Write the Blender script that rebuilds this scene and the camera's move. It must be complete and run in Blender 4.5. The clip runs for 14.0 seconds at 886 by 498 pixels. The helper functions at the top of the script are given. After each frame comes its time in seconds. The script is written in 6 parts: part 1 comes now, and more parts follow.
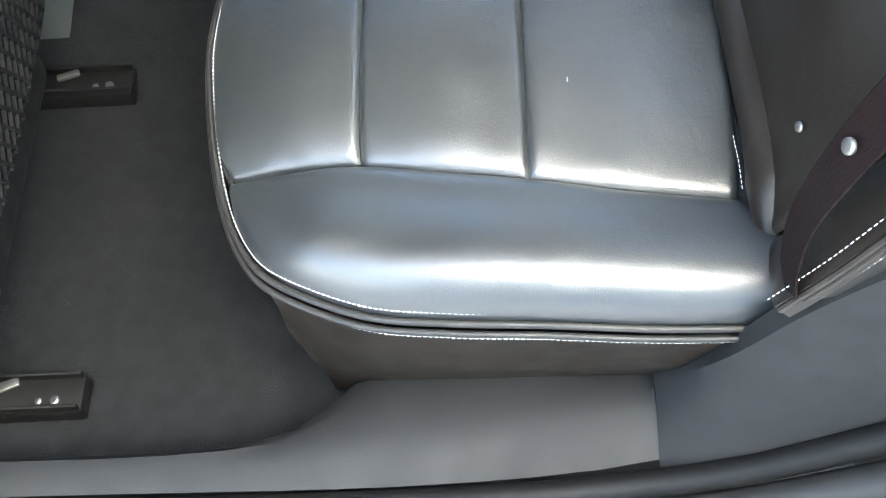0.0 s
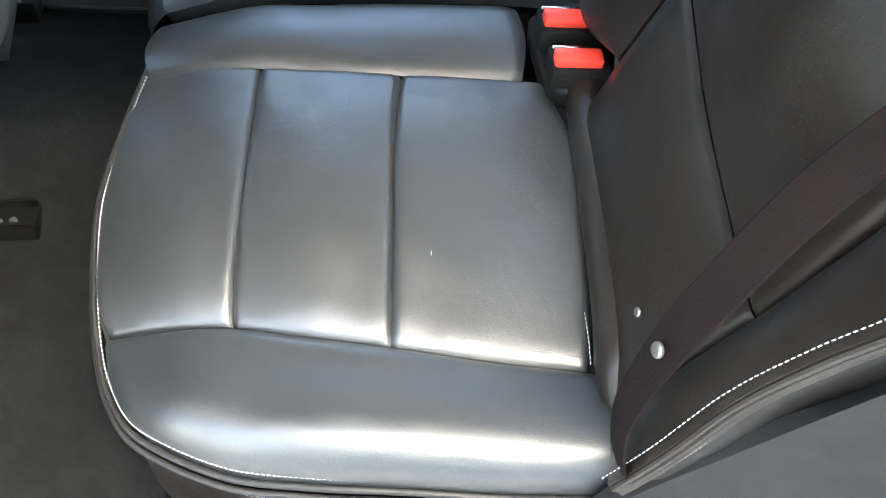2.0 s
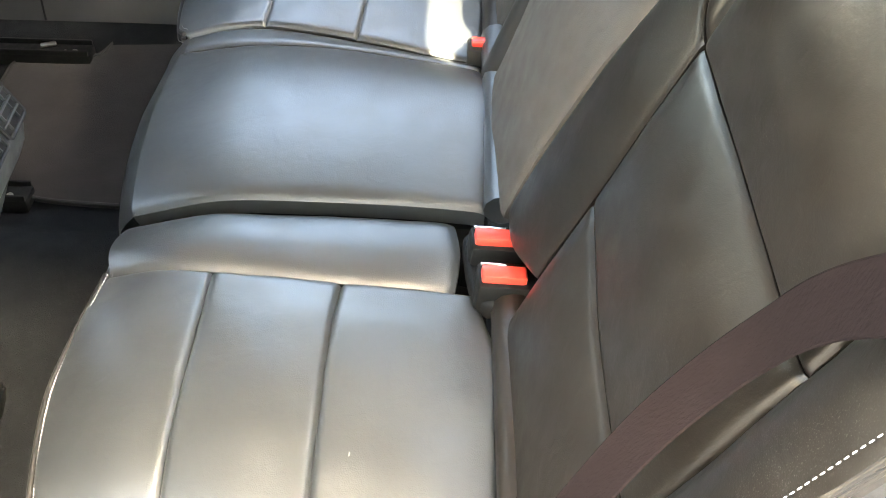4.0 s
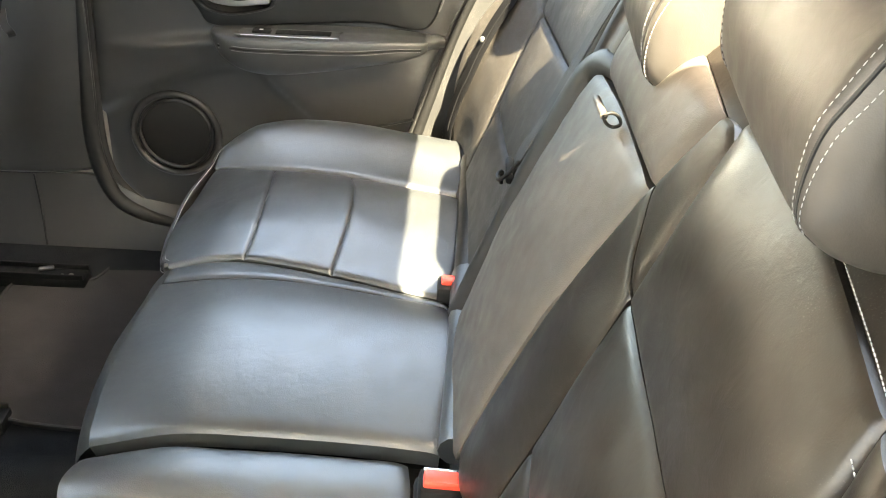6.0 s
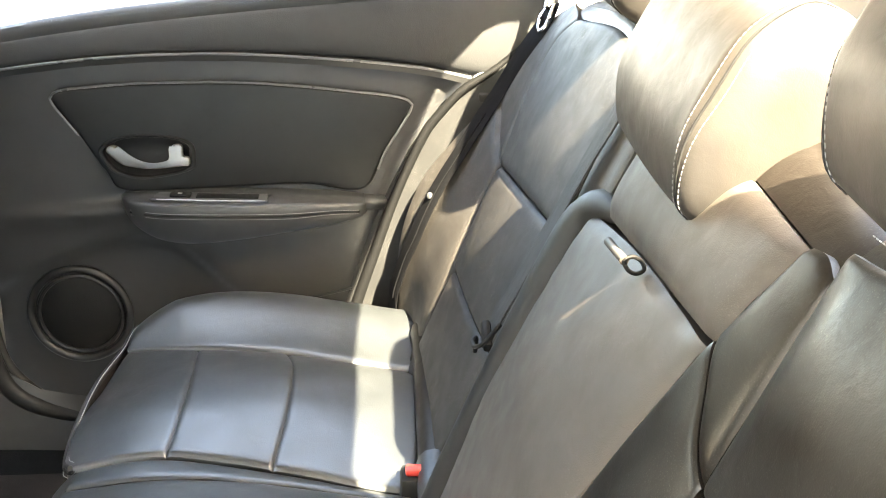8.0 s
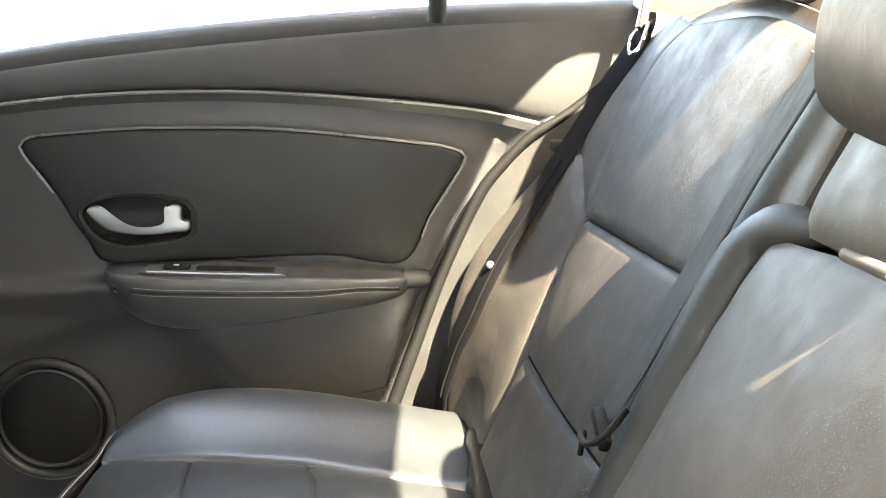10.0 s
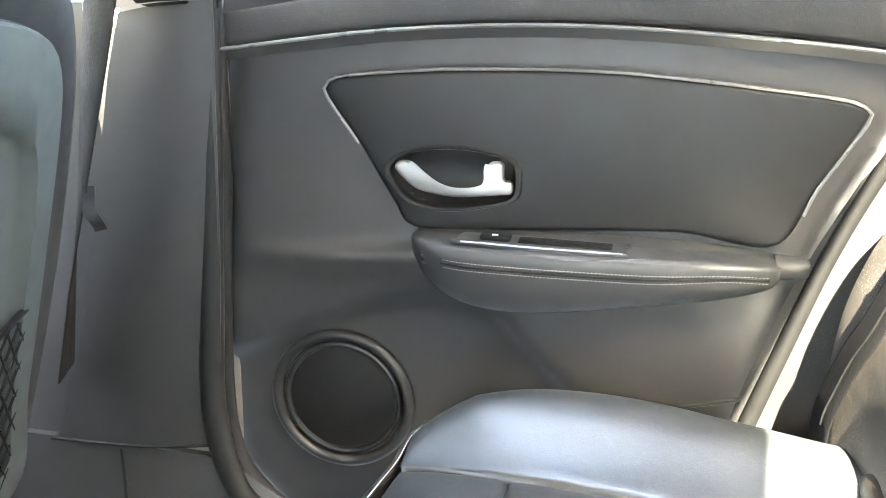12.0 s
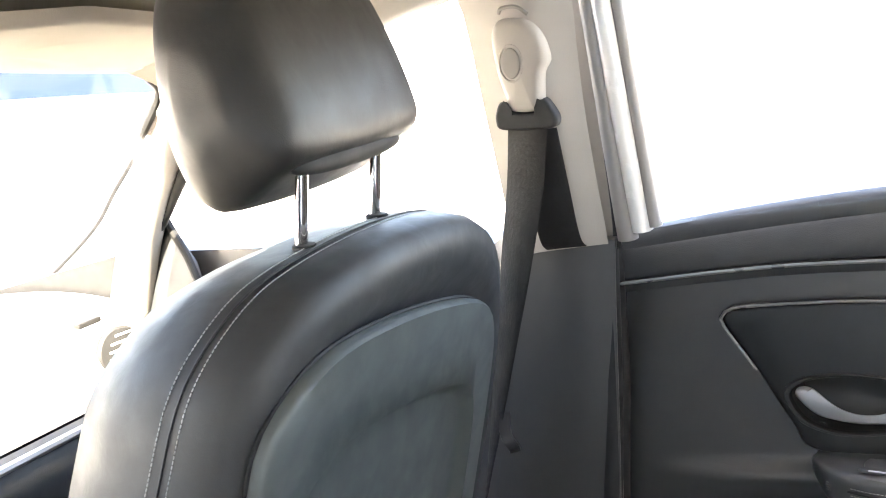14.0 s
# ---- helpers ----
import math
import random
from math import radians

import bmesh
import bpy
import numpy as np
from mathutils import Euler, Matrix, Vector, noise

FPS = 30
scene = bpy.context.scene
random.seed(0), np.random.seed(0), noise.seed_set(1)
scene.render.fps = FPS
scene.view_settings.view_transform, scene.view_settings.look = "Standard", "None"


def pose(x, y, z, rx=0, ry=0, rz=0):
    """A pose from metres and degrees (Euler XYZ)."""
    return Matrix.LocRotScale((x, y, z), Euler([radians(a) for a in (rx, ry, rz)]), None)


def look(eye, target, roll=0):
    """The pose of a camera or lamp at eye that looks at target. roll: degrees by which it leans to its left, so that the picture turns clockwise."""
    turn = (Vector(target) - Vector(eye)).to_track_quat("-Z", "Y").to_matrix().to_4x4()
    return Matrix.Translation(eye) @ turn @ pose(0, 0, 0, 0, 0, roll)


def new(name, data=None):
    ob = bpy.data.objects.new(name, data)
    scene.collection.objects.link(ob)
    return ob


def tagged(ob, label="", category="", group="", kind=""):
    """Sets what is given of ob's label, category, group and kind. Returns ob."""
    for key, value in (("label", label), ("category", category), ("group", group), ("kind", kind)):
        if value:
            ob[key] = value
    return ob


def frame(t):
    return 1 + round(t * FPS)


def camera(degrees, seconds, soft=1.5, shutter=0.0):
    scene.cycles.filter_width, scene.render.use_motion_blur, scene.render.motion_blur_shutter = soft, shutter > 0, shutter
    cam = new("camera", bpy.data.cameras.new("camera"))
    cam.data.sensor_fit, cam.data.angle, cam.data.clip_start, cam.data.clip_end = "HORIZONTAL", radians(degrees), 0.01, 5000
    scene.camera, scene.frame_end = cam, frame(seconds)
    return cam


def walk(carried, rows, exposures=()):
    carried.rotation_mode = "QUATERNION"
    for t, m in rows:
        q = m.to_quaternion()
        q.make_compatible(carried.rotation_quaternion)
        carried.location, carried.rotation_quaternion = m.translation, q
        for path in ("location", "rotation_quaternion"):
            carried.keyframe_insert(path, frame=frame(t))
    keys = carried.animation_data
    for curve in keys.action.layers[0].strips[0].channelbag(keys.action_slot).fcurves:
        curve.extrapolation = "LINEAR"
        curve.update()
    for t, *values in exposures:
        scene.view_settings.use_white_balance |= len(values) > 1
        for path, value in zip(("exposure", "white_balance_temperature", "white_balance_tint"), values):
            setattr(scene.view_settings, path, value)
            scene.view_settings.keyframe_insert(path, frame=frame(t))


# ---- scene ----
cam = camera(44.2, 14.0, 1.0)
PATH = [
    (0, (0.192, -0.977, 1.282), (0.128, 0.062, -0.427), -5.7),
    (0.5, (0.209, -0.975, 1.282), (0.184, 0.127, -0.387), -3.6),
    (1, (0.223, -0.978, 1.286), (0.23, 0.208, -0.325), -1.3),
    (1.5, (0.24, -0.952, 1.309), (0.264, 0.241, -0.296), -0.9),
    (2, (0.258, -0.956, 1.341), (0.294, 0.231, -0.269), 0.4),
    (2.5, (0.274, -0.963, 1.366), (0.293, 0.277, -0.203), 1.0),
    (3, (0.281, -0.972, 1.385), (0.326, 0.353, -0.113), 2.1),
    (3.2, (0.285, -0.977, 1.392), (0.34, 0.372, -0.084), 2.4),
    (5.3, (0.397, -0.99, 1.415), (0.339, 0.61, 0.216), 2.2),
    (5.5, (0.398, -0.987, 1.421), (0.341, 0.637, 0.255), 2.4),
    (6, (0.4, -0.979, 1.429), (0.36, 0.709, 0.357), 2.2),
    (6.5, (0.394, -0.961, 1.426), (0.388, 0.779, 0.44), 4.2),
    (7, (0.378, -0.921, 1.414), (0.409, 0.833, 0.453), 4.1),
    (7.2, (0.369, -0.9, 1.401), (0.429, 0.867, 0.465), 3.8),
    (9.5, (0.304, -0.617, 1.177), (0.454, 1.301, 0.632), 1.5),
    (10, (0.299, -0.536, 1.148), (0.398, 1.385, 0.601), 2.2),
    (10.5, (0.277, -0.466, 1.131), (0.333, 1.451, 0.564), 3.2),
    (11, (0.27, -0.394, 1.11), (0.228, 1.522, 0.539), 3.5),
    (11.5, (0.222, -0.347, 1.092), (0.084, 1.555, 0.49), 2.4),
    (12, (0.212, -0.302, 1.104), (-0.181, 1.547, 0.45), 0.8),
    (12.5, (0.17, -0.296, 1.131), (-0.421, 1.495, 0.466), -1.6),
    (13, (0.173, -0.306, 1.177), (-0.74, 1.349, 0.524), -6.8),
    (13.5, (0.149, -0.333, 1.234), (-0.773, 1.346, 0.659), -6.3),
    (14, (0.139, -0.367, 1.254), (-0.786, 1.347, 0.801), -5.3),
]
walk(cam, [(t, look(eye, target, roll)) for t, eye, target, roll in PATH], [(0, 4.95, 6300, -2), (1.5, 4.8, 6500, -1), (3, 5.55, 7500, 0), (5.5, 6.02, 9000, 2), (6, 5.98, 9000, 2), (7, 5.80, 8500, 2), (9.5, 5.78, 8600, 6), (10.5, 5.76, 8200, 3), (11, 5.90, 7700, 2), (11.5, 6.28, 7300, 1), (12.5, 7.30, 8000, 2), (13.0, 7.58, 8000, 6), (13.5, 6.84, 7700, 8), (14, 5.60, 7500, 8)])

# ---- light ----
SUN_TO = Vector((0.36, -0.77, 1.0)).normalized()
world = bpy.data.worlds.new("sky")
scene.world = world
world.use_nodes = True
wn = world.node_tree.nodes
sky = wn.new("ShaderNodeTexSky")
sky.sky_type = "NISHITA"
sky.sun_disc = False
sky.sun_elevation = math.asin(SUN_TO.z)
sky.sun_rotation = math.atan2(SUN_TO.x, SUN_TO.y)
sky.air_density, sky.dust_density, sky.ozone_density = 0.8, 5.0, 1.0
world.node_tree.links.new(sky.outputs[0], wn["Background"].inputs[0])
wn["Background"].inputs[1].default_value = 0.15
sun = new("sun", bpy.data.lights.new("sun", "SUN"))
sun.data.energy, sun.data.angle, sun.data.color = 3.0, radians(0.53), (1.0, 0.95, 0.87)
sun.matrix_world = look(SUN_TO * 20, (0, 0, 0))

# ---- materials ----


def shader(name, base, rough=0.5, metal=0.0, spec=0.5, grain=0.0, grain_size=400.0, mottle=0.15, mottle_size=9.0,
           cells=False, rough_var=0.08, coat=0.0, sheen=0.0, stretch=(1, 1, 1)):
    m = bpy.data.materials.new(name)
    m.use_nodes = True
    nt = m.node_tree
    nd, ln = nt.nodes, nt.links
    b = nd["Principled BSDF"]
    b.inputs["Metallic"].default_value = metal
    b.inputs["Specular IOR Level"].default_value = spec
    b.inputs["Coat Weight"].default_value = coat
    b.inputs["Sheen Weight"].default_value = sheen
    co = nd.new("ShaderNodeTexCoord")
    mp = nd.new("ShaderNodeMapping")
    mp.inputs["Scale"].default_value = stretch
    ln.new(co.outputs["Object"], mp.inputs["Vector"])
    n1 = nd.new("ShaderNodeTexNoise")
    n1.inputs["Scale"].default_value, n1.inputs["Detail"].default_value = mottle_size, 5
    ln.new(mp.outputs[0], n1.inputs["Vector"])
    rgb = nd.new("ShaderNodeMix")
    rgb.data_type = "RGBA"
    rgb.inputs["A"].default_value = (*[c * (1 - mottle) for c in base], 1)
    rgb.inputs["B"].default_value = (*[min(1, c * (1 + mottle)) for c in base], 1)
    ln.new(n1.outputs["Fac"], rgb.inputs["Factor"])
    ln.new(rgb.outputs["Result"], b.inputs["Base Color"])
    rr = nd.new("ShaderNodeMapRange")
    rr.inputs["From Min"].default_value, rr.inputs["From Max"].default_value = 0.3, 0.7
    rr.inputs["To Min"].default_value, rr.inputs["To Max"].default_value = max(0.02, rough - rough_var), min(1, rough + rough_var)
    n2 = nd.new("ShaderNodeTexNoise")
    n2.inputs["Scale"].default_value, n2.inputs["Detail"].default_value = mottle_size * 4.3, 4
    ln.new(mp.outputs[0], n2.inputs["Vector"])
    ln.new(n2.outputs["Fac"], rr.inputs["Value"])
    ln.new(rr.outputs[0], b.inputs["Roughness"])
    if grain:
        if cells:
            g = nd.new("ShaderNodeTexVoronoi")
            g.inputs["Scale"].default_value = grain_size
            out = g.outputs["Distance"]
        else:
            g = nd.new("ShaderNodeTexNoise")
            g.inputs["Scale"].default_value, g.inputs["Detail"].default_value = grain_size, 3
            out = g.outputs["Fac"]
        ln.new(mp.outputs[0], g.inputs["Vector"])
        bp = nd.new("ShaderNodeBump")
        bp.inputs["Strength"].default_value, bp.inputs["Distance"].default_value = grain, 0.001
        ln.new(out, bp.inputs["Height"])
        if cells:
            # soft creases under the fine grain
            w = nd.new("ShaderNodeTexNoise")
            w.inputs["Scale"].default_value, w.inputs["Detail"].default_value = 55, 6
            w.inputs["Distortion"].default_value = 0.8
            ln.new(mp.outputs[0], w.inputs["Vector"])
            b2 = nd.new("ShaderNodeBump")
            b2.inputs["Strength"].default_value, b2.inputs["Distance"].default_value = 0.10, 0.004
            ln.new(w.outputs["Fac"], b2.inputs["Height"])
            ln.new(b2.outputs[0], bp.inputs["Normal"])
        ln.new(bp.outputs[0], b.inputs["Normal"])
    return m


def dusty(m, amount, tint=(0.42, 0.40, 0.36)):
    """Adds a thin, patchy film of pale dust specks to a material."""
    nt = m.node_tree
    nd, ln = nt.nodes, nt.links
    b = nd["Principled BSDF"]
    old = b.inputs["Base Color"].links[0].from_socket
    co = nd.new("ShaderNodeTexCoord")
    sp = nd.new("ShaderNodeTexNoise")
    sp.inputs["Scale"].default_value, sp.inputs["Detail"].default_value = 900, 2
    big = nd.new("ShaderNodeTexNoise")
    big.inputs["Scale"].default_value, big.inputs["Detail"].default_value = 14, 3
    ln.new(co.outputs["Object"], sp.inputs["Vector"])
    ln.new(co.outputs["Object"], big.inputs["Vector"])
    r1 = nd.new("ShaderNodeMapRange")
    r1.inputs["From Min"].default_value, r1.inputs["From Max"].default_value = 0.60, 0.74
    ln.new(sp.outputs["Fac"], r1.inputs["Value"])
    r2 = nd.new("ShaderNodeMapRange")
    r2.inputs["From Min"].default_value, r2.inputs["From Max"].default_value = 0.42, 0.68
    r2.inputs["To Max"].default_value = amount
    ln.new(big.outputs["Fac"], r2.inputs["Value"])
    mul = nd.new("ShaderNodeMath")
    mul.operation = "MULTIPLY"
    ln.new(r1.outputs[0], mul.inputs[0])
    ln.new(r2.outputs[0], mul.inputs[1])
    mix = nd.new("ShaderNodeMix")
    mix.data_type = "RGBA"
    mix.inputs["B"].default_value = (*tint, 1)
    ln.new(mul.outputs[0], mix.inputs["Factor"])
    ln.new(old, mix.inputs["A"])
    ln.new(mix.outputs["Result"], b.inputs["Base Color"])
    return m


def glass(name, tint=(1, 1, 1), gloss=0.6):
    m = bpy.data.materials.new(name)
    m.use_nodes = True
    nt = m.node_tree
    nd, ln = nt.nodes, nt.links
    nd.remove(nd["Principled BSDF"])
    tr = nd.new("ShaderNodeBsdfTransparent")
    tr.inputs[0].default_value = (*tint, 1)
    gl = nd.new("ShaderNodeBsdfGlossy")
    gl.inputs["Roughness"].default_value = 0.02
    mx = nd.new("ShaderNodeMixShader")
    mx.inputs[0].default_value = 0.03 * gloss
    ln.new(tr.outputs[0], mx.inputs[1])
    ln.new(gl.outputs[0], mx.inputs[2])
    ln.new(mx.outputs[0], nd["Material Output"].inputs[0])
    return m


# Cool base stands in for sky reflected on the cushions.
LEATHER = dusty(shader("black_leather", (0.0150, 0.0168, 0.0182), 0.385, rough_var=0.06, spec=1.0, grain=0.12, grain_size=950, coat=0.10, cells=True, mottle=0.18, mottle_size=6), 0.05)
# Darker, warmer than the cushions: shade and the interior's reflection are in its colour.
LEATHER_BACK = dusty(shader("black_leather_dusty_shaded", (0.0090, 0.0070, 0.0055), 0.38, spec=0.31, grain=0.05, grain_size=800, cells=True, mottle=0.2, mottle_size=6), 0.14)
LEATHER.node_tree.nodes["Principled BSDF"].inputs["Coat Roughness"].default_value = 0.40
# Warm tint stands in for the beige interior's reflection.
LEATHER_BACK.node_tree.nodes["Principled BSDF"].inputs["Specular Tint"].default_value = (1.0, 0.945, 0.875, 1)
# Dust specks over a paler, warm base that stands in for sun haze.
LEATHER_SUNNY = dusty(shader("sun_paled_dusty_leather", (0.0250, 0.0222, 0.0196), 0.58, spec=0.32, grain=0.12, grain_size=950, cells=True, mottle=0.2, mottle_size=9), 0.8, (0.46, 0.41, 0.36))
# Paler, warmer copy of the leather; grazing sun is put into its colour.
LEATHER_HAZED = dusty(shader("sun_hazed_dusty_leather", (0.052, 0.0440, 0.0375), 0.54, spec=0.33, grain=0.08, grain_size=950, cells=True, mottle=0.12, mottle_size=9), 0.40, (0.26, 0.245, 0.22))
LEATHER_REST = shader("rear_headrest_leather", (0.0220, 0.0192, 0.0165), 0.52, spec=0.32, grain=0.05, grain_size=1000, cells=True, mottle=0.15, mottle_size=7)
LEATHER_HEAD = shader("headrest_leather", (0.0135, 0.0128, 0.0122), 0.50, spec=0.30, grain=0.06, grain_size=1000, cells=True, mottle=0.2, mottle_size=7)
LEATHER_FRONT = shader("front_seat_leather", (0.023, 0.0230, 0.0230), 0.58, spec=0.26, grain=0.06, grain_size=1000, cells=True, mottle=0.2, mottle_size=7)
DOOR_SKIN = shader("door_panel_skin", (0.0078, 0.0084, 0.0088), 0.46, spec=0.30, grain=0.05, grain_size=1000, mottle=0.15, mottle_size=8)
PLASTIC = shader("dark_grained_plastic", (0.0275, 0.0275, 0.0278), 0.46, spec=0.45, grain=0.12, grain_size=900, mottle=0.12, mottle_size=11)
QUARTER = dusty(shader("dusty_trim_plastic", (0.018, 0.018, 0.018), 0.70, spec=0.12, grain=0.15, grain_size=900, mottle=0.15, mottle_size=11), 0.3)
PLASTIC_DEEP = shader("black_grained_plastic", (0.014, 0.014, 0.0145), 0.45, spec=0.4, grain=0.10, grain_size=900, mottle=0.12)
PLASTIC_SOFT = shader("soft_touch_black", (0.027, 0.0274, 0.0282), 0.58, spec=0.32, grain=0.12, grain_size=800, cells=True, mottle=0.12)
PLASTIC_GREY = shader("grey_plastic", (0.026, 0.0275, 0.029), 0.46, spec=0.5, grain=0.10, grain_size=900, mottle=0.10)
# Darker than the other trim plastic, in place of an absent open door's shade.
SILL = shader("shaded_sill_plastic", (0.0105, 0.0110, 0.0116), 0.60, spec=0.16, grain=0.15, grain_size=900, mottle=0.2, mottle_size=7)
BLACK = shader("matt_black", (0.009, 0.009, 0.009), 0.7, spec=0.25, mottle=0.2)
RUBBER = shader("black_rubber", (0.010, 0.010, 0.010), 0.6, spec=0.28, grain=0.1, grain_size=300)
CARPET = dusty(shader("black_carpet", (0.0092, 0.0098, 0.0106), 0.95, spec=0.06, grain=1.0, grain_size=700, mottle=0.6, mottle_size=45), 0.8, (0.060, 0.063, 0.067))
MAT = dusty(shader("brown_black_mat", (0.024, 0.0205, 0.020), 0.95, spec=0.1, grain=1.0, grain_size=550, mottle=0.35, mottle_size=28, sheen=0.08), 0.7, (0.085, 0.075, 0.07))
BEIGE = shader("beige_trim", (0.235, 0.214, 0.190), 0.62, spec=0.35, grain=0.10, grain_size=700, mottle=0.06)
LINER = shader("beige_headliner", (0.23, 0.203, 0.168), 0.92, spec=0.15, grain=0.4, grain_size=600, mottle=0.07)
SATIN = shader("satin_metal", (0.30, 0.30, 0.30), 0.40, metal=0.85, mottle=0.05)
SATIN_GREY = shader("satin_pale_grey", (0.11, 0.112, 0.115), 0.32, spec=0.7, mottle=0.05)
PANEL_GREY = shader("grey_green_seat_panel", (0.050, 0.057, 0.0545), 0.50, spec=0.45, grain=0.10, grain_size=900, mottle=0.08)
CONSOLE = shader("grey_console_plastic", (0.060, 0.064, 0.063), 0.46, spec=0.45, grain=0.10, grain_size=900, mottle=0.10)
CHROME = shader("chrome", (0.8, 0.8, 0.8), 0.10, metal=1.0, mottle=0.03, rough_var=0.03)
STEEL = shader("worn_steel", (0.20, 0.195, 0.185), 0.38, metal=0.9, mottle=0.3, mottle_size=40)
RED = shader("red_button", (0.62, 0.045, 0.03), 0.38, spec=0.5, mottle=0.08)
WEB = shader("seatbelt_webbing", (0.0062, 0.0040, 0.0040), 0.85, spec=0.05, grain=0.5, grain_size=260, mottle=0.15, stretch=(1, 3, 1))
WEB_SLATE = shader("slate_webbing", (0.0042, 0.0042, 0.0046), 0.85, spec=0.05, grain=0.5, grain_size=260, mottle=0.15, stretch=(1, 3, 1))
WEB_FRONT = shader("grey_brown_webbing", (0.0125, 0.0115, 0.0108), 0.75, spec=0.15, grain=0.5, grain_size=260, mottle=0.12, stretch=(1, 3, 1))
WEB_GREY = shader("grey_webbing", (0.021, 0.020, 0.019), 0.7, spec=0.3, grain=0.6, grain_size=260, mottle=0.12, stretch=(1, 3, 1))
THREAD = shader("pale_thread", (0.36, 0.356, 0.348), 0.75, mottle=0.15, mottle_size=90)
THREAD_DIM = shader("grey_thread", (0.20, 0.20, 0.20), 0.75, mottle=0.15, mottle_size=90)
PAINT = shader("silver_white_paint", (0.62, 0.62, 0.60), 0.25, spec=0.5, coat=0.6, mottle=0.03)
FRAME_GREY = shader("grey_window_channel", (0.20, 0.19, 0.18), 0.45, spec=0.5, mottle=0.06)
CONCRETE = shader("pale_concrete", (0.42, 0.41, 0.39), 0.9, spec=0.2, grain=0.6, grain_size=60, mottle=0.2, mottle_size=0.8)
RAIL = shader("black_painted_steel", (0.0035, 0.0035, 0.0035), 0.6, spec=0.15, mottle=0.3, mottle_size=40)
NETCORD = shader("black_elastic_cord", (0.0095, 0.0095, 0.0095), 0.9, spec=0.08, grain=0.5, grain_size=500)
GRILLE = shader("speaker_mesh", (0.006, 0.006, 0.0062), 0.6, spec=0.2, grain=0.25, grain_size=900, cells=True, mottle=0.15)
GLASS = glass("clear_glass")
BAND = glass("blue_shade_band", (0.13, 0.165, 0.27), 0.5)
DASH = shader("pale_dash_plastic", (0.48, 0.45, 0.40), 0.6, spec=0.4, grain=0.2, grain_size=600, mottle=0.08)
DASH_DARK = shader("dark_dash_plastic", (0.055, 0.06, 0.062), 0.5, spec=0.4, grain=0.2, grain_size=700)
MARK = shader("pale_scuff", (0.42, 0.42, 0.40), 0.7, mottle=0.2, mottle_size=60)

# ---- builders ----


def smooth(me, angle=38):
    for p in me.polygons:
        p.use_smooth = True
    me.set_sharp_from_angle(angle=radians(angle))


def part(name, bm, material, parent=None, label="", angle=38):
    """One bmesh as one mesh object, under a thing, under a part, or on its own."""
    me = bpy.data.meshes.new(name)
    bm.to_mesh(me)
    bm.free()
    me.materials.append(material)
    smooth(me, angle)
    ob = new(name, me)
    if parent is not None:
        ob.parent = parent
        if parent.type == "EMPTY":
            ob.matrix_parent_inverse = Matrix.Translation(-Vector(parent.location))
    return tagged(ob, label)


def thing(name, at, label, category, group="", kind=""):
    ob = new(name)
    ob.empty_display_size = 0.05
    ob.location = at
    return tagged(ob, label, category, group, kind)


def crom(pts, n, closed=False):
    """n points along a smooth line through pts, evenly spaced in length."""
    pts = [Vector(p) for p in pts]
    if len(pts) == 2 and not closed:
        return [pts[0].lerp(pts[1], i / (n - 1)) for i in range(n)]
    k = len(pts)
    fine = []
    seg = k if closed else k - 1
    for i in range(seg):
        if closed:
            a, b, c, d = (pts[(i + j) % k] for j in (-1, 0, 1, 2))
        else:
            b, c = pts[i], pts[i + 1]
            a = pts[i - 1] if i else b * 2 - c
            d = pts[i + 2] if i + 2 < k else c * 2 - b
        for s in range(16):
            t = s / 16
            fine.append(0.5 * (2 * b + (c - a) * t + (2 * a - 5 * b + 4 * c - d) * t * t + (3 * b - a - 3 * c + d) * t ** 3))
    fine.append(pts[0].copy() if closed else pts[-1].copy())
    acc = [0.0]
    for p, q in zip(fine, fine[1:]):
        acc.append(acc[-1] + (q - p).length)
    out, j = [], 0
    for i in range(n):
        s = acc[-1] * i / (n if closed else n - 1)
        while j < len(acc) - 2 and acc[j + 1] < s:
            j += 1
        w = (s - acc[j]) / max(1e-9, acc[j + 1] - acc[j])
        out.append(fine[j].lerp(fine[j + 1], min(1, w)))
    return out


def eased(n, k=0.55):
    """n steps from 0 to 1, closer together at both ends."""
    return [(1 - k) * (i / (n - 1)) + k * (0.5 - 0.5 * math.cos(math.pi * i / (n - 1))) for i in range(n)]


def along(line, s):
    f = s * (len(line) - 1)
    i = min(int(f), len(line) - 2)
    return line[i].lerp(line[i + 1], f - i)


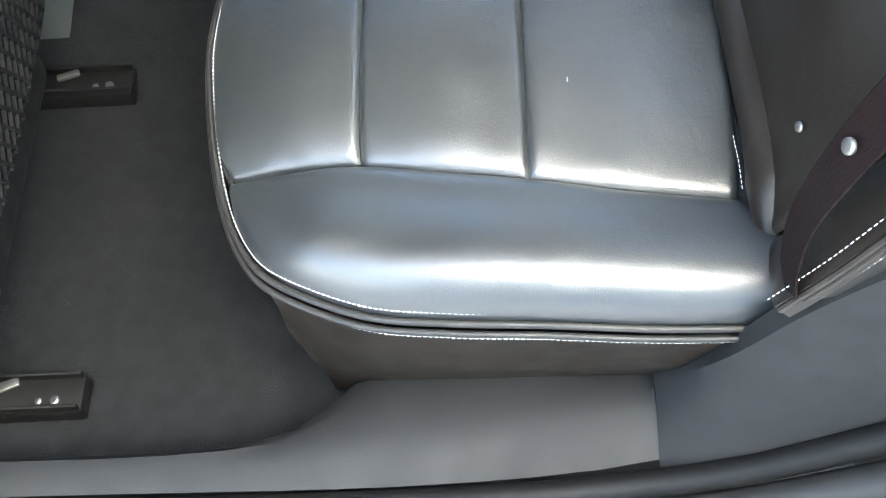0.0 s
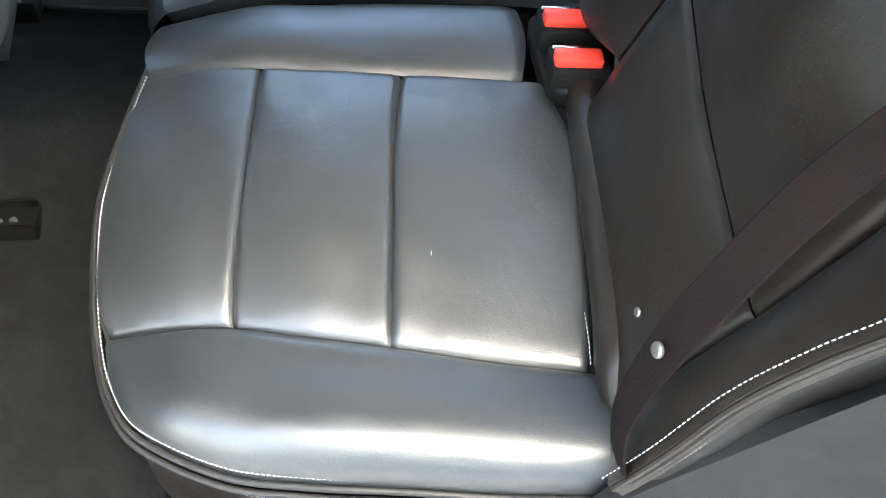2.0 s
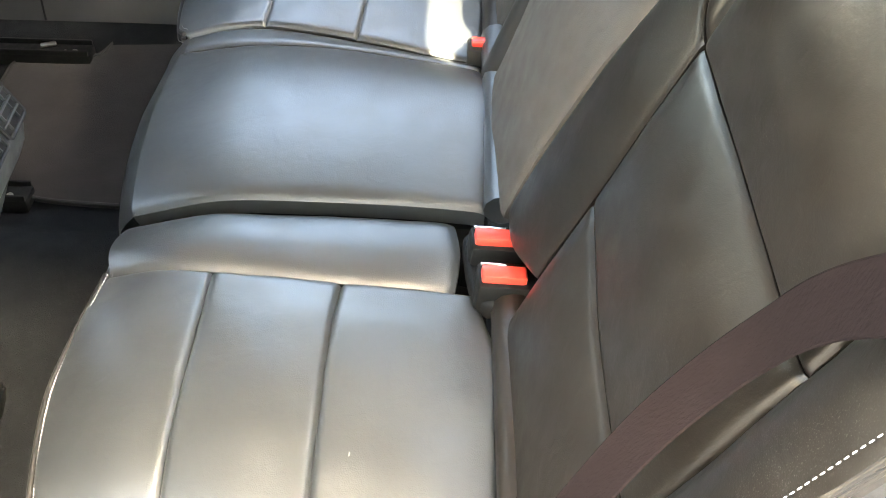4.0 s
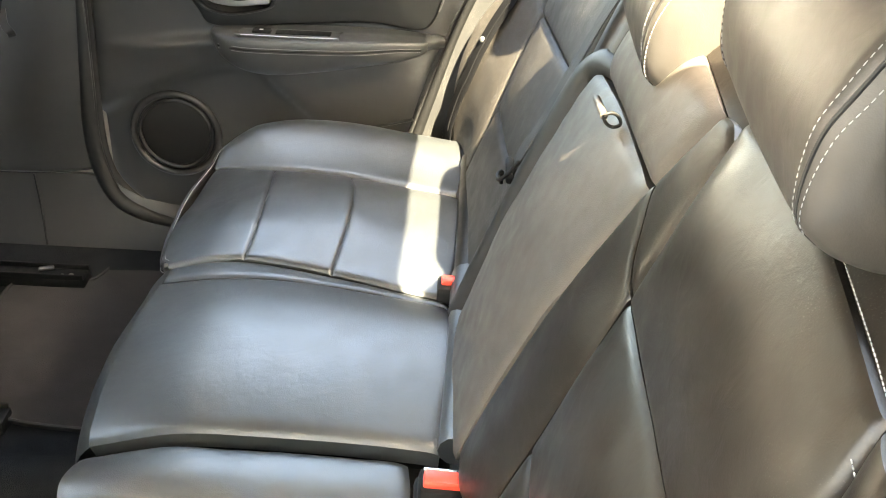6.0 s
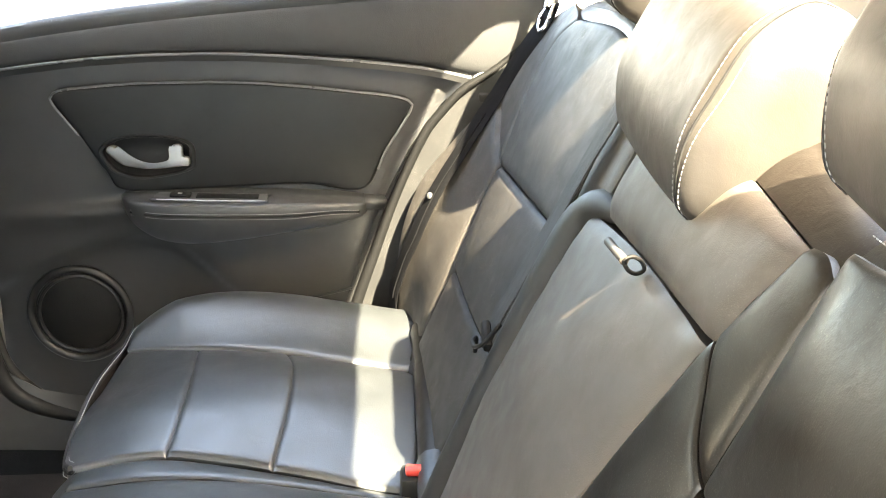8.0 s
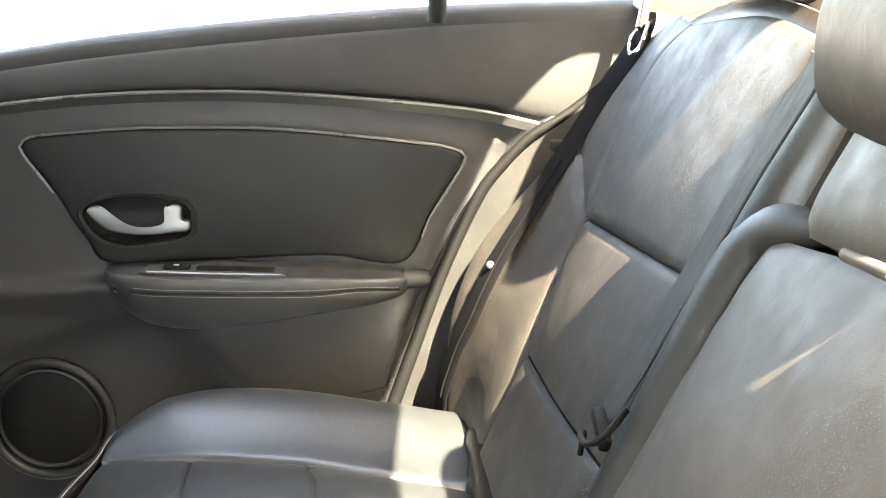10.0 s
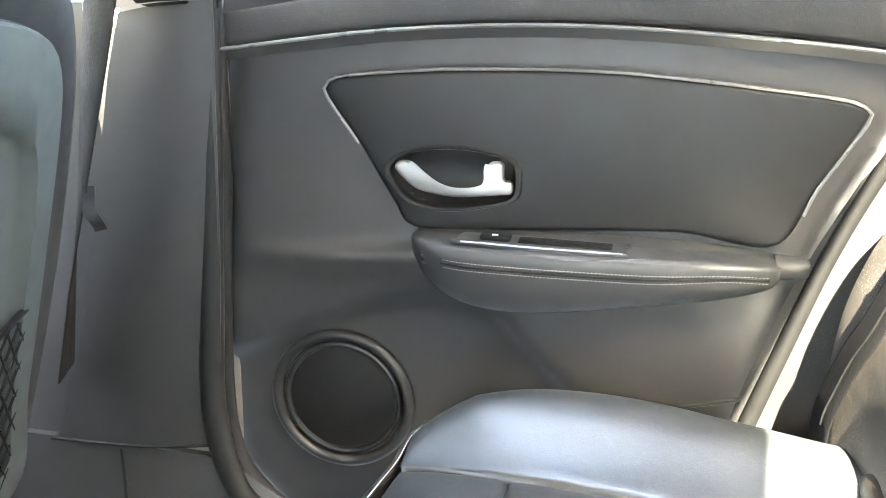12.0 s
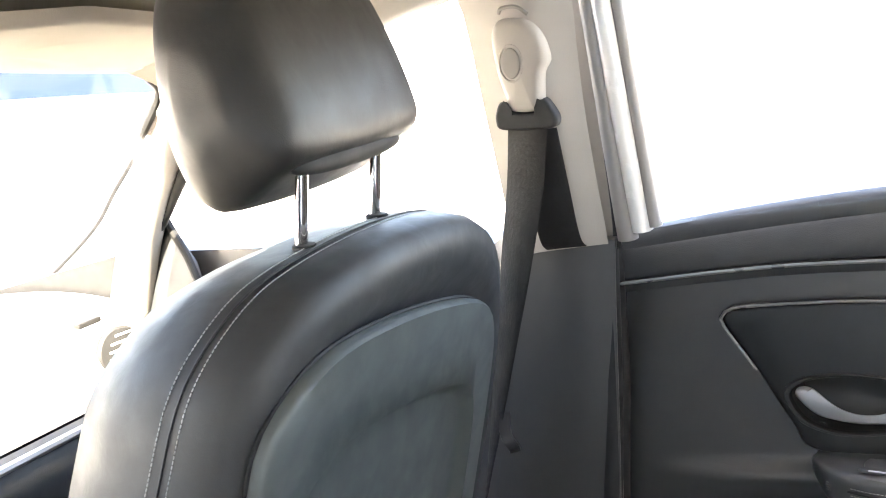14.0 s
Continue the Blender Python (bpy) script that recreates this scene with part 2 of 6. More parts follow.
def pillow(c0, c1, d0, d1, out, nu=26, nv=26, bulge=0.008, groove=0.006, gw=0.010, thick=0.015, ruck=0.0012, edges=(1, 1, 1, 1), shape=None, seed=0, ease=0.55):
    """A padded panel between four border lines: c0 (v=0) and c1 (v=1) run along u, d0 (u=0) and d1 (u=1) along v.
    It swells by bulge, dips by groove at the borders named in edges (c0, c1, d0, d1) and has its rim turned under by thick."""
    C0, C1, D0, D1 = (crom(c, 60) for c in (c0, c1, d0, d1))
    us, vs = eased(nu, ease), eased(nv, ease)
    out = Vector(out)
    p00, p10, p01, p11 = C0[0], C0[-1], C1[0], C1[-1]
    P = []
    for u in us:
        row = []
        for v in vs:
            a = along(C0, u).lerp(along(C1, u), v) + along(D0, v).lerp(along(D1, v), u)
            row.append(a - (p00 * (1 - u) * (1 - v) + p10 * u * (1 - v) + p01 * (1 - u) * v + p11 * u * v))
        P.append(row)
    bm = bmesh.new()
    G, N = [], []
    lu = sum((P[i + 1][nv // 2] - P[i][nv // 2]).length for i in range(nu - 1))
    lv = sum((P[nu // 2][j + 1] - P[nu // 2][j]).length for j in range(nv - 1))
    for i, u in enumerate(us):
        row, nrow = [], []
        for j, v in enumerate(vs):
            du = P[min(i + 1, nu - 1)][j] - P[max(i - 1, 0)][j]
            dv = P[i][min(j + 1, nv - 1)] - P[i][max(j - 1, 0)]
            n = du.cross(dv)
            n = n.normalized() if n.length > 1e-12 else out.normalized()
            if n.dot(out) < 0:
                n.negate()
            h = bulge * (max(0, math.sin(math.pi * u)) * max(0, math.sin(math.pi * v))) ** 0.6
            for d, on in ((v * lv, edges[0]), ((1 - v) * lv, edges[1]), (u * lu, edges[2]), ((1 - u) * lu, edges[3])):
                if on:
                    h -= groove * on * math.exp(-(d / gw) ** 1.3)
            if shape:
                h += shape(u, v)
            if ruck:
                q = P[i][j] * 16
                h += ruck * noise.noise(q + Vector((seed, 0, 0))) + 0.35 * ruck * noise.noise(q * 3.3)
            row.append(bm.verts.new(P[i][j] + n * h))
            nrow.append(n)
        G.append(row)
        N.append(nrow)
    flip = (P[1][1] - P[0][1]).cross(P[1][1] - P[1][0]).dot(out) < 0
    for i in range(nu - 1):
        for j in range(nv - 1):
            f = (G[i][j], G[i + 1][j], G[i + 1][j + 1], G[i][j + 1])
            bm.faces.new(f[::-1] if flip else f)
    if thick:
        ring = [(i, 0) for i in range(nu)] + [(nu - 1, j) for j in range(1, nv)] + [(i, nv - 1) for i in range(nu - 2, -1, -1)] + [(0, j) for j in range(nv - 2, 0, -1)]
        low = [bm.verts.new(G[i][j].co - N[i][j] * thick) for i, j in ring]
        for k in range(len(ring)):
            a, b = ring[k], ring[(k + 1) % len(ring)]
            f = (G[a[0]][a[1]], G[b[0]][b[1]], low[(k + 1) % len(ring)], low[k])
            bm.faces.new(f if flip else f[::-1])
    bmesh.ops.recalc_face_normals(bm, faces=bm.faces)
    return bm


def tube(line, r, sides=8, closed=False, bm=None, flat=1.0, up=None):
    """A round (or flattened) bar along a line; r may be a number or a list."""
    bm = bm or bmesh.new()
    line = [Vector(p) for p in line]
    n = len(line)
    prev, rings = None, []
    for i, p in enumerate(line):
        a = line[(i - 1) % n] if (closed or i) else p
        b = line[(i + 1) % n] if (closed or i < n - 1) else p
        t = (b - a).normalized()
        ref = Vector(up) if up is not None else (prev if prev is not None else (Vector((0, 0, 1)) if abs(t.z) < 0.9 else Vector((1, 0, 0))))
        x = (ref - t * ref.dot(t)).normalized()
        prev = x
        y = t.cross(x)
        rad = r[i] if isinstance(r, (list, tuple)) else r
        rings.append([bm.verts.new(p + x * math.cos(k * math.tau / sides) * rad * flat + y * math.sin(k * math.tau / sides) * rad) for k in range(sides)])
    for i in range(n if closed else n - 1):
        A, B = rings[i], rings[(i + 1) % n]
        for k in range(sides):
            bm.faces.new((A[k], A[(k + 1) % sides], B[(k + 1) % sides], B[k]))
    if not closed:
        bm.faces.new(rings[0][::-1])
        bm.faces.new(rings[-1])
    return bm


def stitches(line, pitch=0.0037, length=0.0028, r=0.0005, lift=(0, 0, 0)):
    """Small raised thread stitches along a line."""
    line = [Vector(p) + Vector(lift) for p in line]
    total = sum((b - a).length for a, b in zip(line, line[1:]))
    n = max(2, int(total / pitch))
    pts = crom(line, n * 2 + 1)
    bm = bmesh.new()
    for i in range(n):
        a, b = pts[2 * i], pts[2 * i + 1]
        d = (b - a).normalized()
        tube([a, a + d * length * 0.3, a + d * length * 0.7, a + d * length], [r * 0.6, r, r, r * 0.6], 5, bm=bm)
    return bm


def rbox(size, at=(0, 0, 0), bevel=0.004, seg=2, rot=None, bm=None):
    """A box with rounded edges."""
    own = bmesh.new()
    bmesh.ops.create_cube(own, size=1)
    for v in own.verts:
        v.co = Vector((v.co.x * size[0], v.co.y * size[1], v.co.z * size[2]))
    if bevel:
        bmesh.ops.bevel(own, geom=own.edges[:], offset=bevel, segments=seg, affect="EDGES", profile=0.5)
    m = Matrix.Translation(at) @ (rot.to_4x4() if rot is not None else Matrix.Identity(4))
    bmesh.ops.transform(own, matrix=m, verts=own.verts)
    if bm is None:
        return own
    me = bpy.data.meshes.new("tmp")
    own.to_mesh(me)
    own.free()
    bm.from_mesh(me)
    bpy.data.meshes.remove(me)
    return bm


def plate(outline, depth, to3, bevel=0.004, seg=3, dome=0.0, flat=False):
    """A flat outline (2D points) raised by depth, with its upper edge rounded; to3(a, b, h) places it in the world."""
    bm = bmesh.new()
    n = len(outline)
    cx, cy = sum(p[0] for p in outline) / n, sum(p[1] for p in outline) / n
    def inset(k):
        pts = []
        for i in range(n):
            a, b, c = (Vector((*outline[(i + j) % n], 0)) for j in (-1, 0, 1))
            t = (c - a).normalized()
            nn = Vector((-t.y, t.x, 0))
            if nn.dot(Vector((cx, cy, 0)) - b) < 0:
                nn.negate()
            pts.append(b + nn * k)
        return pts
    rings = [[(p, 0.0) for p in inset(0)]]
    for s in range(seg + 1):
        a = math.pi / 2 * s / seg
        rings.append([(p, depth - bevel + bevel * math.sin(a)) for p in inset(bevel * (1 - math.cos(a)))])
    last = rings[-1]
    if not flat:
        for s in (0.35, 0.7):
            rings.append([(Vector((cx, cy, 0)).lerp(p, 1 - s), depth + dome * (1 - (1 - s) ** 2)) for p, h in last])
    vs = [[bm.verts.new(to3(p.x, p.y, h)) for p, h in r] for r in rings]
    for A, B in zip(vs, vs[1:]):
        for k in range(n):
            bm.faces.new((A[k], A[(k + 1) % n], B[(k + 1) % n], B[k]))
    if flat:
        bm.faces.new(vs[-1])
    else:
        c = bm.verts.new(to3(cx, cy, depth + dome))
        for k in range(n):
            bm.faces.new((vs[-1][k], vs[-1][(k + 1) % n], c))
    bm.faces.new(vs[0][::-1])
    bmesh.ops.recalc_face_normals(bm, faces=bm.faces)
    return bm


def loft(loops, caps=True):
    """A skin over closed loops that have the same number of points."""
    bm = bmesh.new()
    vs = [[bm.verts.new(p) for p in lo] for lo in loops]
    n = len(vs[0])
    for A, B in zip(vs, vs[1:]):
        for k in range(n):
            bm.faces.new((A[k], A[(k + 1) % n], B[(k + 1) % n], B[k]))
    if caps:
        bm.faces.new(vs[0][::-1])
        bm.faces.new(vs[-1])
    bmesh.ops.recalc_face_normals(bm, faces=bm.faces)
    return bm


def strap(line, width, across, thick=0.0022, edge=None):
    """A flat webbing band along a line; across gives its width direction (one or one per point)."""
    n = len(line)
    bm = bmesh.new()
    rings = []
    for i, p in enumerate(line):
        p = Vector(p)
        t = (Vector(line[min(i + 1, n - 1)]) - Vector(line[max(i - 1, 0)])).normalized()
        a = Vector(across[i] if isinstance(across[0], (tuple, list, Vector)) else across)
        a = (a - t * a.dot(t)).normalized()
        nn = t.cross(a)
        h, th = (width[i] if isinstance(width, list) else width) / 2, thick / 2
        rings.append([bm.verts.new(p + a * x + nn * y) for x, y in ((-h, 0), (-h * 0.93, th), (0, th * 1.1), (h * 0.93, th), (h, 0), (h * 0.93, -th), (0, -th), (-h * 0.93, -th))])
    for A, B in zip(rings, rings[1:]):
        for k in range(8):
            bm.faces.new((A[k], A[(k + 1) % 8], B[(k + 1) % 8], B[k]))
    bm.faces.new(rings[0][::-1])
    bm.faces.new(rings[-1])
    bmesh.ops.recalc_face_normals(bm, faces=bm.faces)
    return bm


def blob(size, at, p=2.6, nu=36, nv=24):
    """A padded superellipsoid body."""
    bm = bmesh.new()
    def f(c, e):
        return math.copysign(abs(c) ** (2 / e), c)
    rows = []
    for j in range(1, nv):
        th = -math.pi / 2 + math.pi * j / nv
        row = []
        for i in range(nu):
            ph = math.tau * i / nu
            q = Vector((f(math.cos(th), p) * f(math.cos(ph), p), f(math.cos(th), p) * f(math.sin(ph), p), f(math.sin(th), p)))
            row.append(bm.verts.new(Vector(at) + Vector((q.x * size[0] / 2, q.y * size[1] / 2, q.z * size[2] / 2))))
        rows.append(row)
    for A, B in zip(rows, rows[1:]):
        for k in range(nu):
            bm.faces.new((A[k], A[(k + 1) % nu], B[(k + 1) % nu], B[k]))
    for row, z in ((rows[0], -1), (rows[-1], 1)):
        q = Vector((0, 0, z))
        c = bm.verts.new(Vector(at) + Vector((q.x * size[0] / 2, q.y * size[1] / 2, q.z * size[2] / 2)))
        for k in range(nu):
            f3 = (row[k], row[(k + 1) % nu], c)
            bm.faces.new(f3 if z > 0 else f3[::-1])
    bmesh.ops.recalc_face_normals(bm, faces=bm.faces)
    return bm


def disc(at, axis, r, depth, bevel=0.0008, sides=16):
    """A short round stud standing on a surface, with axis as its outward direction."""
    z = Vector(axis).normalized()
    x = z.orthogonal().normalized()
    y = z.cross(x)
    at = Vector(at)
    loops = []
    for rr, h in ((r, 0), (r, depth - bevel), (r - bevel, depth), (r * 0.55, depth * 1.08)):
        loops.append([at + z * h + (x * math.cos(k * math.tau / sides) + y * math.sin(k * math.tau / sides)) * rr for k in range(sides)])
    return loft(loops)

# ---- setting: ground, floor, roof, pillars, sills, windows ----


def sheet(name, rows, material, thick, out, label="", kind="structure", nu=0, angle=40):
    """A curved trim sheet through rows of points, with thickness away from out."""
    bm = bmesh.new()
    lines = [crom(r, 28) for r in rows]
    m = max(len(rows), 9) if len(rows) > 2 else 2
    G = []
    for k in range(28):
        col = crom([ln[k] for ln in lines], m)
        G.append(col)
    out = Vector(out)
    nrm = []
    for i in range(28):
        r = []
        for j in range(m):
            n = (G[min(i + 1, 27)][j] - G[max(i - 1, 0)][j]).cross(G[i][min(j + 1, m - 1)] - G[i][max(j - 1, 0)])
            n = n.normalized() if n.length > 1e-10 else out.normalized()
            r.append(n if n.dot(out) > 0 else -n)
        nrm.append(r)
    A = [[bm.verts.new(G[i][j]) for j in range(m)] for i in range(28)]
    B = [[bm.verts.new(G[i][j] - nrm[i][j] * thick) for j in range(m)] for i in range(28)]
    for i in range(27):
        for j in range(m - 1):
            bm.faces.new((A[i][j], A[i + 1][j], A[i + 1][j + 1], A[i][j + 1]))
            bm.faces.new((B[i][j], B[i][j + 1], B[i + 1][j + 1], B[i + 1][j]))
    for i in range(27):
        bm.faces.new((A[i][0], B[i][0], B[i + 1][0], A[i + 1][0]))
        bm.faces.new((A[i][m - 1], A[i + 1][m - 1], B[i + 1][m - 1], B[i][m - 1]))
    for j in range(m - 1):
        bm.faces.new((A[0][j], A[0][j + 1], B[0][j + 1], B[0][j]))
        bm.faces.new((A[27][j], B[27][j], B[27][j + 1], A[27][j + 1]))
    bmesh.ops.recalc_face_normals(bm, faces=bm.faces)
    ob = part(name, bm, material, angle=angle)
    return tagged(ob, label, kind=kind)


FLOOR_Z = 0.315
bm = bmesh.new()
for r in (0, 1.5, 3, 6, 12, 30, 90, 300, 1500):
    for k in range(32):
        a = k * math.tau / 32
        bm.verts.new((r * math.cos(a), r * math.sin(a), 0.0))
bm.verts.ensure_lookup_table()
for i in range(1, 8):
    for k in range(32):
        bm.faces.new((bm.verts[i * 32 + k], bm.verts[i * 32 + (k + 1) % 32], bm.verts[(i + 1) * 32 + (k + 1) % 32], bm.verts[(i + 1) * 32 + k]))
bm.faces.new([bm.verts[32 + k] for k in range(32)])
bmesh.ops.delete(bm, geom=[v for v in bm.verts if not v.link_faces], context="VERTS")
bmesh.ops.recalc_face_normals(bm, faces=bm.faces)
tagged(part("ground", bm, CONCRETE), "pale concrete yard round the car", kind="structure")

# Unseen wall, added to keep direct sun off the left half of the cabin.
bm = rbox((18, 0.3, 5.9), (6.5, -4.15, 2.95), 0.02)
tagged(part("wall_sun_block", bm, shader("pale_render", (0.62, 0.61, 0.58), 0.9, spec=0.2, grain=0.5, grain_size=40, mottle=0.12, mottle_size=1.5)), "unseen rendered wall added to keep sun off the left seats", kind="structure")

# carpeted floor, with the raised tunnel down the middle
prof = [(-0.64, 0.335), (-0.60, 0.322), (-0.56, FLOOR_Z), (-0.30, FLOOR_Z), (-0.17, FLOOR_Z + 0.005), (-0.12, 0.36), (-0.08, 0.39), (0.0, 0.395), (0.08, 0.39),
        (0.12, 0.36), (0.17, FLOOR_Z + 0.005), (0.30, FLOOR_Z), (0.58, FLOOR_Z), (0.62, 0.325), (0.68, 0.345)]
bm = bmesh.new()
xs = [-1.25 + 0.05 * i for i in range(30)]
line = crom([(0, y, z) for y, z in prof], 60)
G = [[bm.verts.new((x, p.y, p.z + 0.0025 * noise.noise(Vector((x * 9, p.y * 9, 0))))) for p in line] for x in xs]
for i in range(len(xs) - 1):
    for j in range(59):
        bm.faces.new((G[i][j], G[i + 1][j], G[i + 1][j + 1], G[i][j + 1]))
tagged(part("floor", bm, CARPET), "black loop-pile carpet over the car floor", kind="structure")
bm = rbox((2.6, 1.42, 0.02), (-0.1, 0.0, 0.285), 0.0)
tagged(part("floor_pan", bm, BLACK), "steel floor pan under the carpet", kind="structure")

# roof and headliner
ROOF = [(-0.72, 1.238), (-0.60, 1.288), (-0.35, 1.355), (0.0, 1.41), (0.30, 1.42), (0.590, 1.401)]
rows = []
for x, z in ROOF:
    e = 0.075 if x < -0.2 else 0.03
    rows.append([(x, -0.67, z - e), (x, -0.55, z - 0.4 * e), (x, -0.3, z - 0.004), (x, 0, z), (x, 0.3, z - 0.004), (x, 0.52, z - 0.03), (x, 0.62, z - 0.075)])
sheet("ceiling", rows, LINER, 0.02, (0, 0, -1), "beige woven headliner")
rows = [[(x, y, z + 0.03) for x, y, z in r] for r in rows]
sheet("roof", rows, PAINT, 0.006, (0, 0, 1), "silver-white painted steel roof")

for s, nm in ((1, "right"), (-1, "left")):
    # roof rails over the doors
    hi = 0.0 if s > 0 else 0.035
    line = crom([(-0.80, s * 0.645, 1.13), (-0.72, s * 0.635, 1.175), (-0.58, s * 0.635, 1.215), (-0.35, s * 0.635, 1.285 + hi), (0.0, s * 0.64, 1.335 + hi), (0.30, s * 0.64, 1.345 + hi), (0.60, s * 0.64, 1.325 + hi), (0.78, s * 0.65, 1.23)], 40)
    tagged(part("trim_roof_rail_" + nm, tube(line, [0.014 + 0.020 * min(1, i / 9) for i in range(40)], 10), BEIGE), "beige moulded roof rail trim", kind="structure")
    # rear pillars
    sheet("pillar_rear_" + nm, [[(0.590, s * 0.39, 1.386), (0.63, s * 0.445, 1.374), (0.72, s * 0.468, 1.335), (0.90, s * 0.50, 1.228), (1.14, s * 0.60, 1.075)], [(0.58, s * 0.64, 1.33), (0.66, s * 0.655, 1.295), (0.78, s * 0.67, 1.21), (0.92, s * 0.675, 1.13), (1.10, s * 0.68, 1.06)], [(0.57, s * 0.69, 1.08), (0.66, s * 0.695, 1.07), (0.80, s * 0.70, 1.06), (0.92, s * 0.70, 1.05), (1.08, s * 0.70, 1.04)]], BEIGE, 0.03, (0, -s, 0), "beige rear pillar trim")
    sheet("quarter_body_" + nm, [[(0.70, s * 0.77, 1.08), (0.9, s * 0.76, 1.08), (1.3, s * 0.74, 1.05)], [(0.70, s * 0.79, 0.55), (0.9, s * 0.79, 0.5), (1.3, s * 0.76, 0.5)]], PAINT, 0.02, (0, s, 0), "silver-white painted rear quarter panel")
    # windscreen pillars
    line = crom([(-0.700, s * 0.630, 1.215), (-0.785, s * 0.655, 1.098), (-0.866, s * 0.675, 0.98), (-0.922, s * 0.69, 0.86)], 24)
    tagged(part("pillar_front_" + nm, tube(line, [0.019 + 0.012 * i / 23 for i in range(24)], 12), BEIGE), "beige windscreen pillar trim", kind="structure")

# parcel shelf and rear window
bm = rbox((0.52, 1.30, 0.03), (0.90, 0, 1.045), 0.008)
tagged(part("parcel_shelf", bm, shader("grey_shelf_felt", (0.30, 0.29, 0.27), 0.95, grain=0.7, grain_size=500)), "grey felt parcel shelf behind the rear seat", "parcel shelf")
w_rear = sheet("window_rear", [[(0.605, -0.56, 1.374), (0.600, 0, 1.395), (0.605, 0.56, 1.374)], [(1.16, -0.60, 1.065), (1.18, 0, 1.07), (1.16, 0.60, 1.065)]], GLASS, 0.004, (1, 0, 1), "clear sloping rear window")
w_rear.visible_shadow = False
sheet("boot_lid", [[(1.17, -0.66, 1.045), (1.2, 0, 1.055), (1.17, 0.66, 1.045)], [(1.62, -0.64, 1.0), (1.66, 0, 1.01), (1.62, 0.64, 1.0)]], PAINT, 0.02, (0, 0, 1), "silver-white painted boot lid")
sheet("bulkhead_rear", [[(0.66, -0.70, 1.03), (0.66, 0.70, 1.03)], [(0.52, -0.70, 0.33), (0.52, 0.70, 0.33)]], BLACK, 0.02, (-1, 0, 0), "black panel behind the seat back")

# windscreen with its blue shade band
def ws(y, k):
    return (-0.72 - 0.62 * k - 0.06 * (1 - (y / 0.66) ** 2), y * (1 + 0.12 * k), 1.235 - 0.395 * k)
def band(y):
    return 0.08 + 0.18 * y * y
YS = (-0.71, -0.45, -0.2, 0, 0.2, 0.45, 0.71)
for nm, r0, r1, mt, lb in (("window_front", [ws(y, band(y)) for y in YS], [ws(y, 1.0) for y in YS], GLASS, "clear raked windscreen"), ("window_front_band", [ws(y, 0.0) for y in YS], [ws(y, band(y)) for y in YS], BAND, "blue tinted shade band along the windscreen top")):
    w = sheet(nm, [r0, r1], mt, 0.004, (-1, 0, 1), lb)
    w.visible_shadow = False
# Upper points sit ahead of the glass, placed to fit the camera's view.
bm = tube(crom([(-0.740, 0.594, 1.192), (-0.745, 0.611, 1.182), (-0.752, 0.622, 1.170), (-0.765, 0.625, 1.154), (-0.800, 0.635, 1.121),  ws(0.748, 0.42), ws(0.77, 0.56), ws(0.80, 0.75), ws(0.80, 1.0)], 64), [0.0058 - 0.0022 * min(1, i / 22) for i in range(64)], 8)
tagged(part("trim_windscreen_edge", bm, BLACK), "black edge line of the windscreen", kind="structure")

# ---- right side: B-pillar, sill, seal ----
sheet("pillar_b_lower", [
    [(-0.233, 0.704, 0.987), (-0.275, 0.697, 0.981), (-0.333, 0.700, 0.968)],
    [(-0.236, 0.704, 0.90), (-0.285, 0.697, 0.90), (-0.352, 0.700, 0.895)],
    [(-0.240, 0.704, 0.75), (-0.30, 0.696, 0.75), (-0.380, 0.700, 0.745)],
    [(-0.247, 0.704, 0.60), (-0.33, 0.695, 0.60), (-0.412, 0.700, 0.60)],
    [(-0.254, 0.706, 0.494), (-0.34, 0.694, 0.488), (-0.452, 0.700, 0.480)]], PLASTIC, 0.02, (0, -1, 0), "dark grained plastic lower pillar trim")
sheet("pillar_b_edge", [
    [(-0.333, 0.700, 0.968), (-0.338, 0.75, 0.962)],
    [(-0.380, 0.700, 0.745), (-0.386, 0.75, 0.745)],
    [(-0.452, 0.700, 0.480), (-0.458, 0.75, 0.478)]], PLASTIC_GREY, 0.006, (-1, 0, 0), "dark edge behind the pillar trim")
sheet("pillar_b_upper", [
    [(-0.250, 0.655, 1.33), (-0.31, 0.628, 1.33), (-0.400, 0.640, 1.31)],
    [(-0.249, 0.661, 1.26), (-0.30, 0.635, 1.26), (-0.366, 0.648, 1.25)],
    [(-0.246, 0.672, 1.13), (-0.29, 0.650, 1.13), (-0.352, 0.662, 1.13)],
    [(-0.236, 0.692, 0.985), (-0.28, 0.676, 0.982), (-0.338, 0.682, 0.972)]], BEIGE, 0.02, (0, -1, 0), "beige upper pillar trim")
sheet("pillar_b_core", [[(-0.228, 0.70, 1.34), (-0.335, 0.70, 1.32)], [(-0.250, 0.765, 0.36), (-0.36, 0.765, 0.36)]], BEIGE, 0.015, (0, -1, 0), "beige pillar core behind the trim")
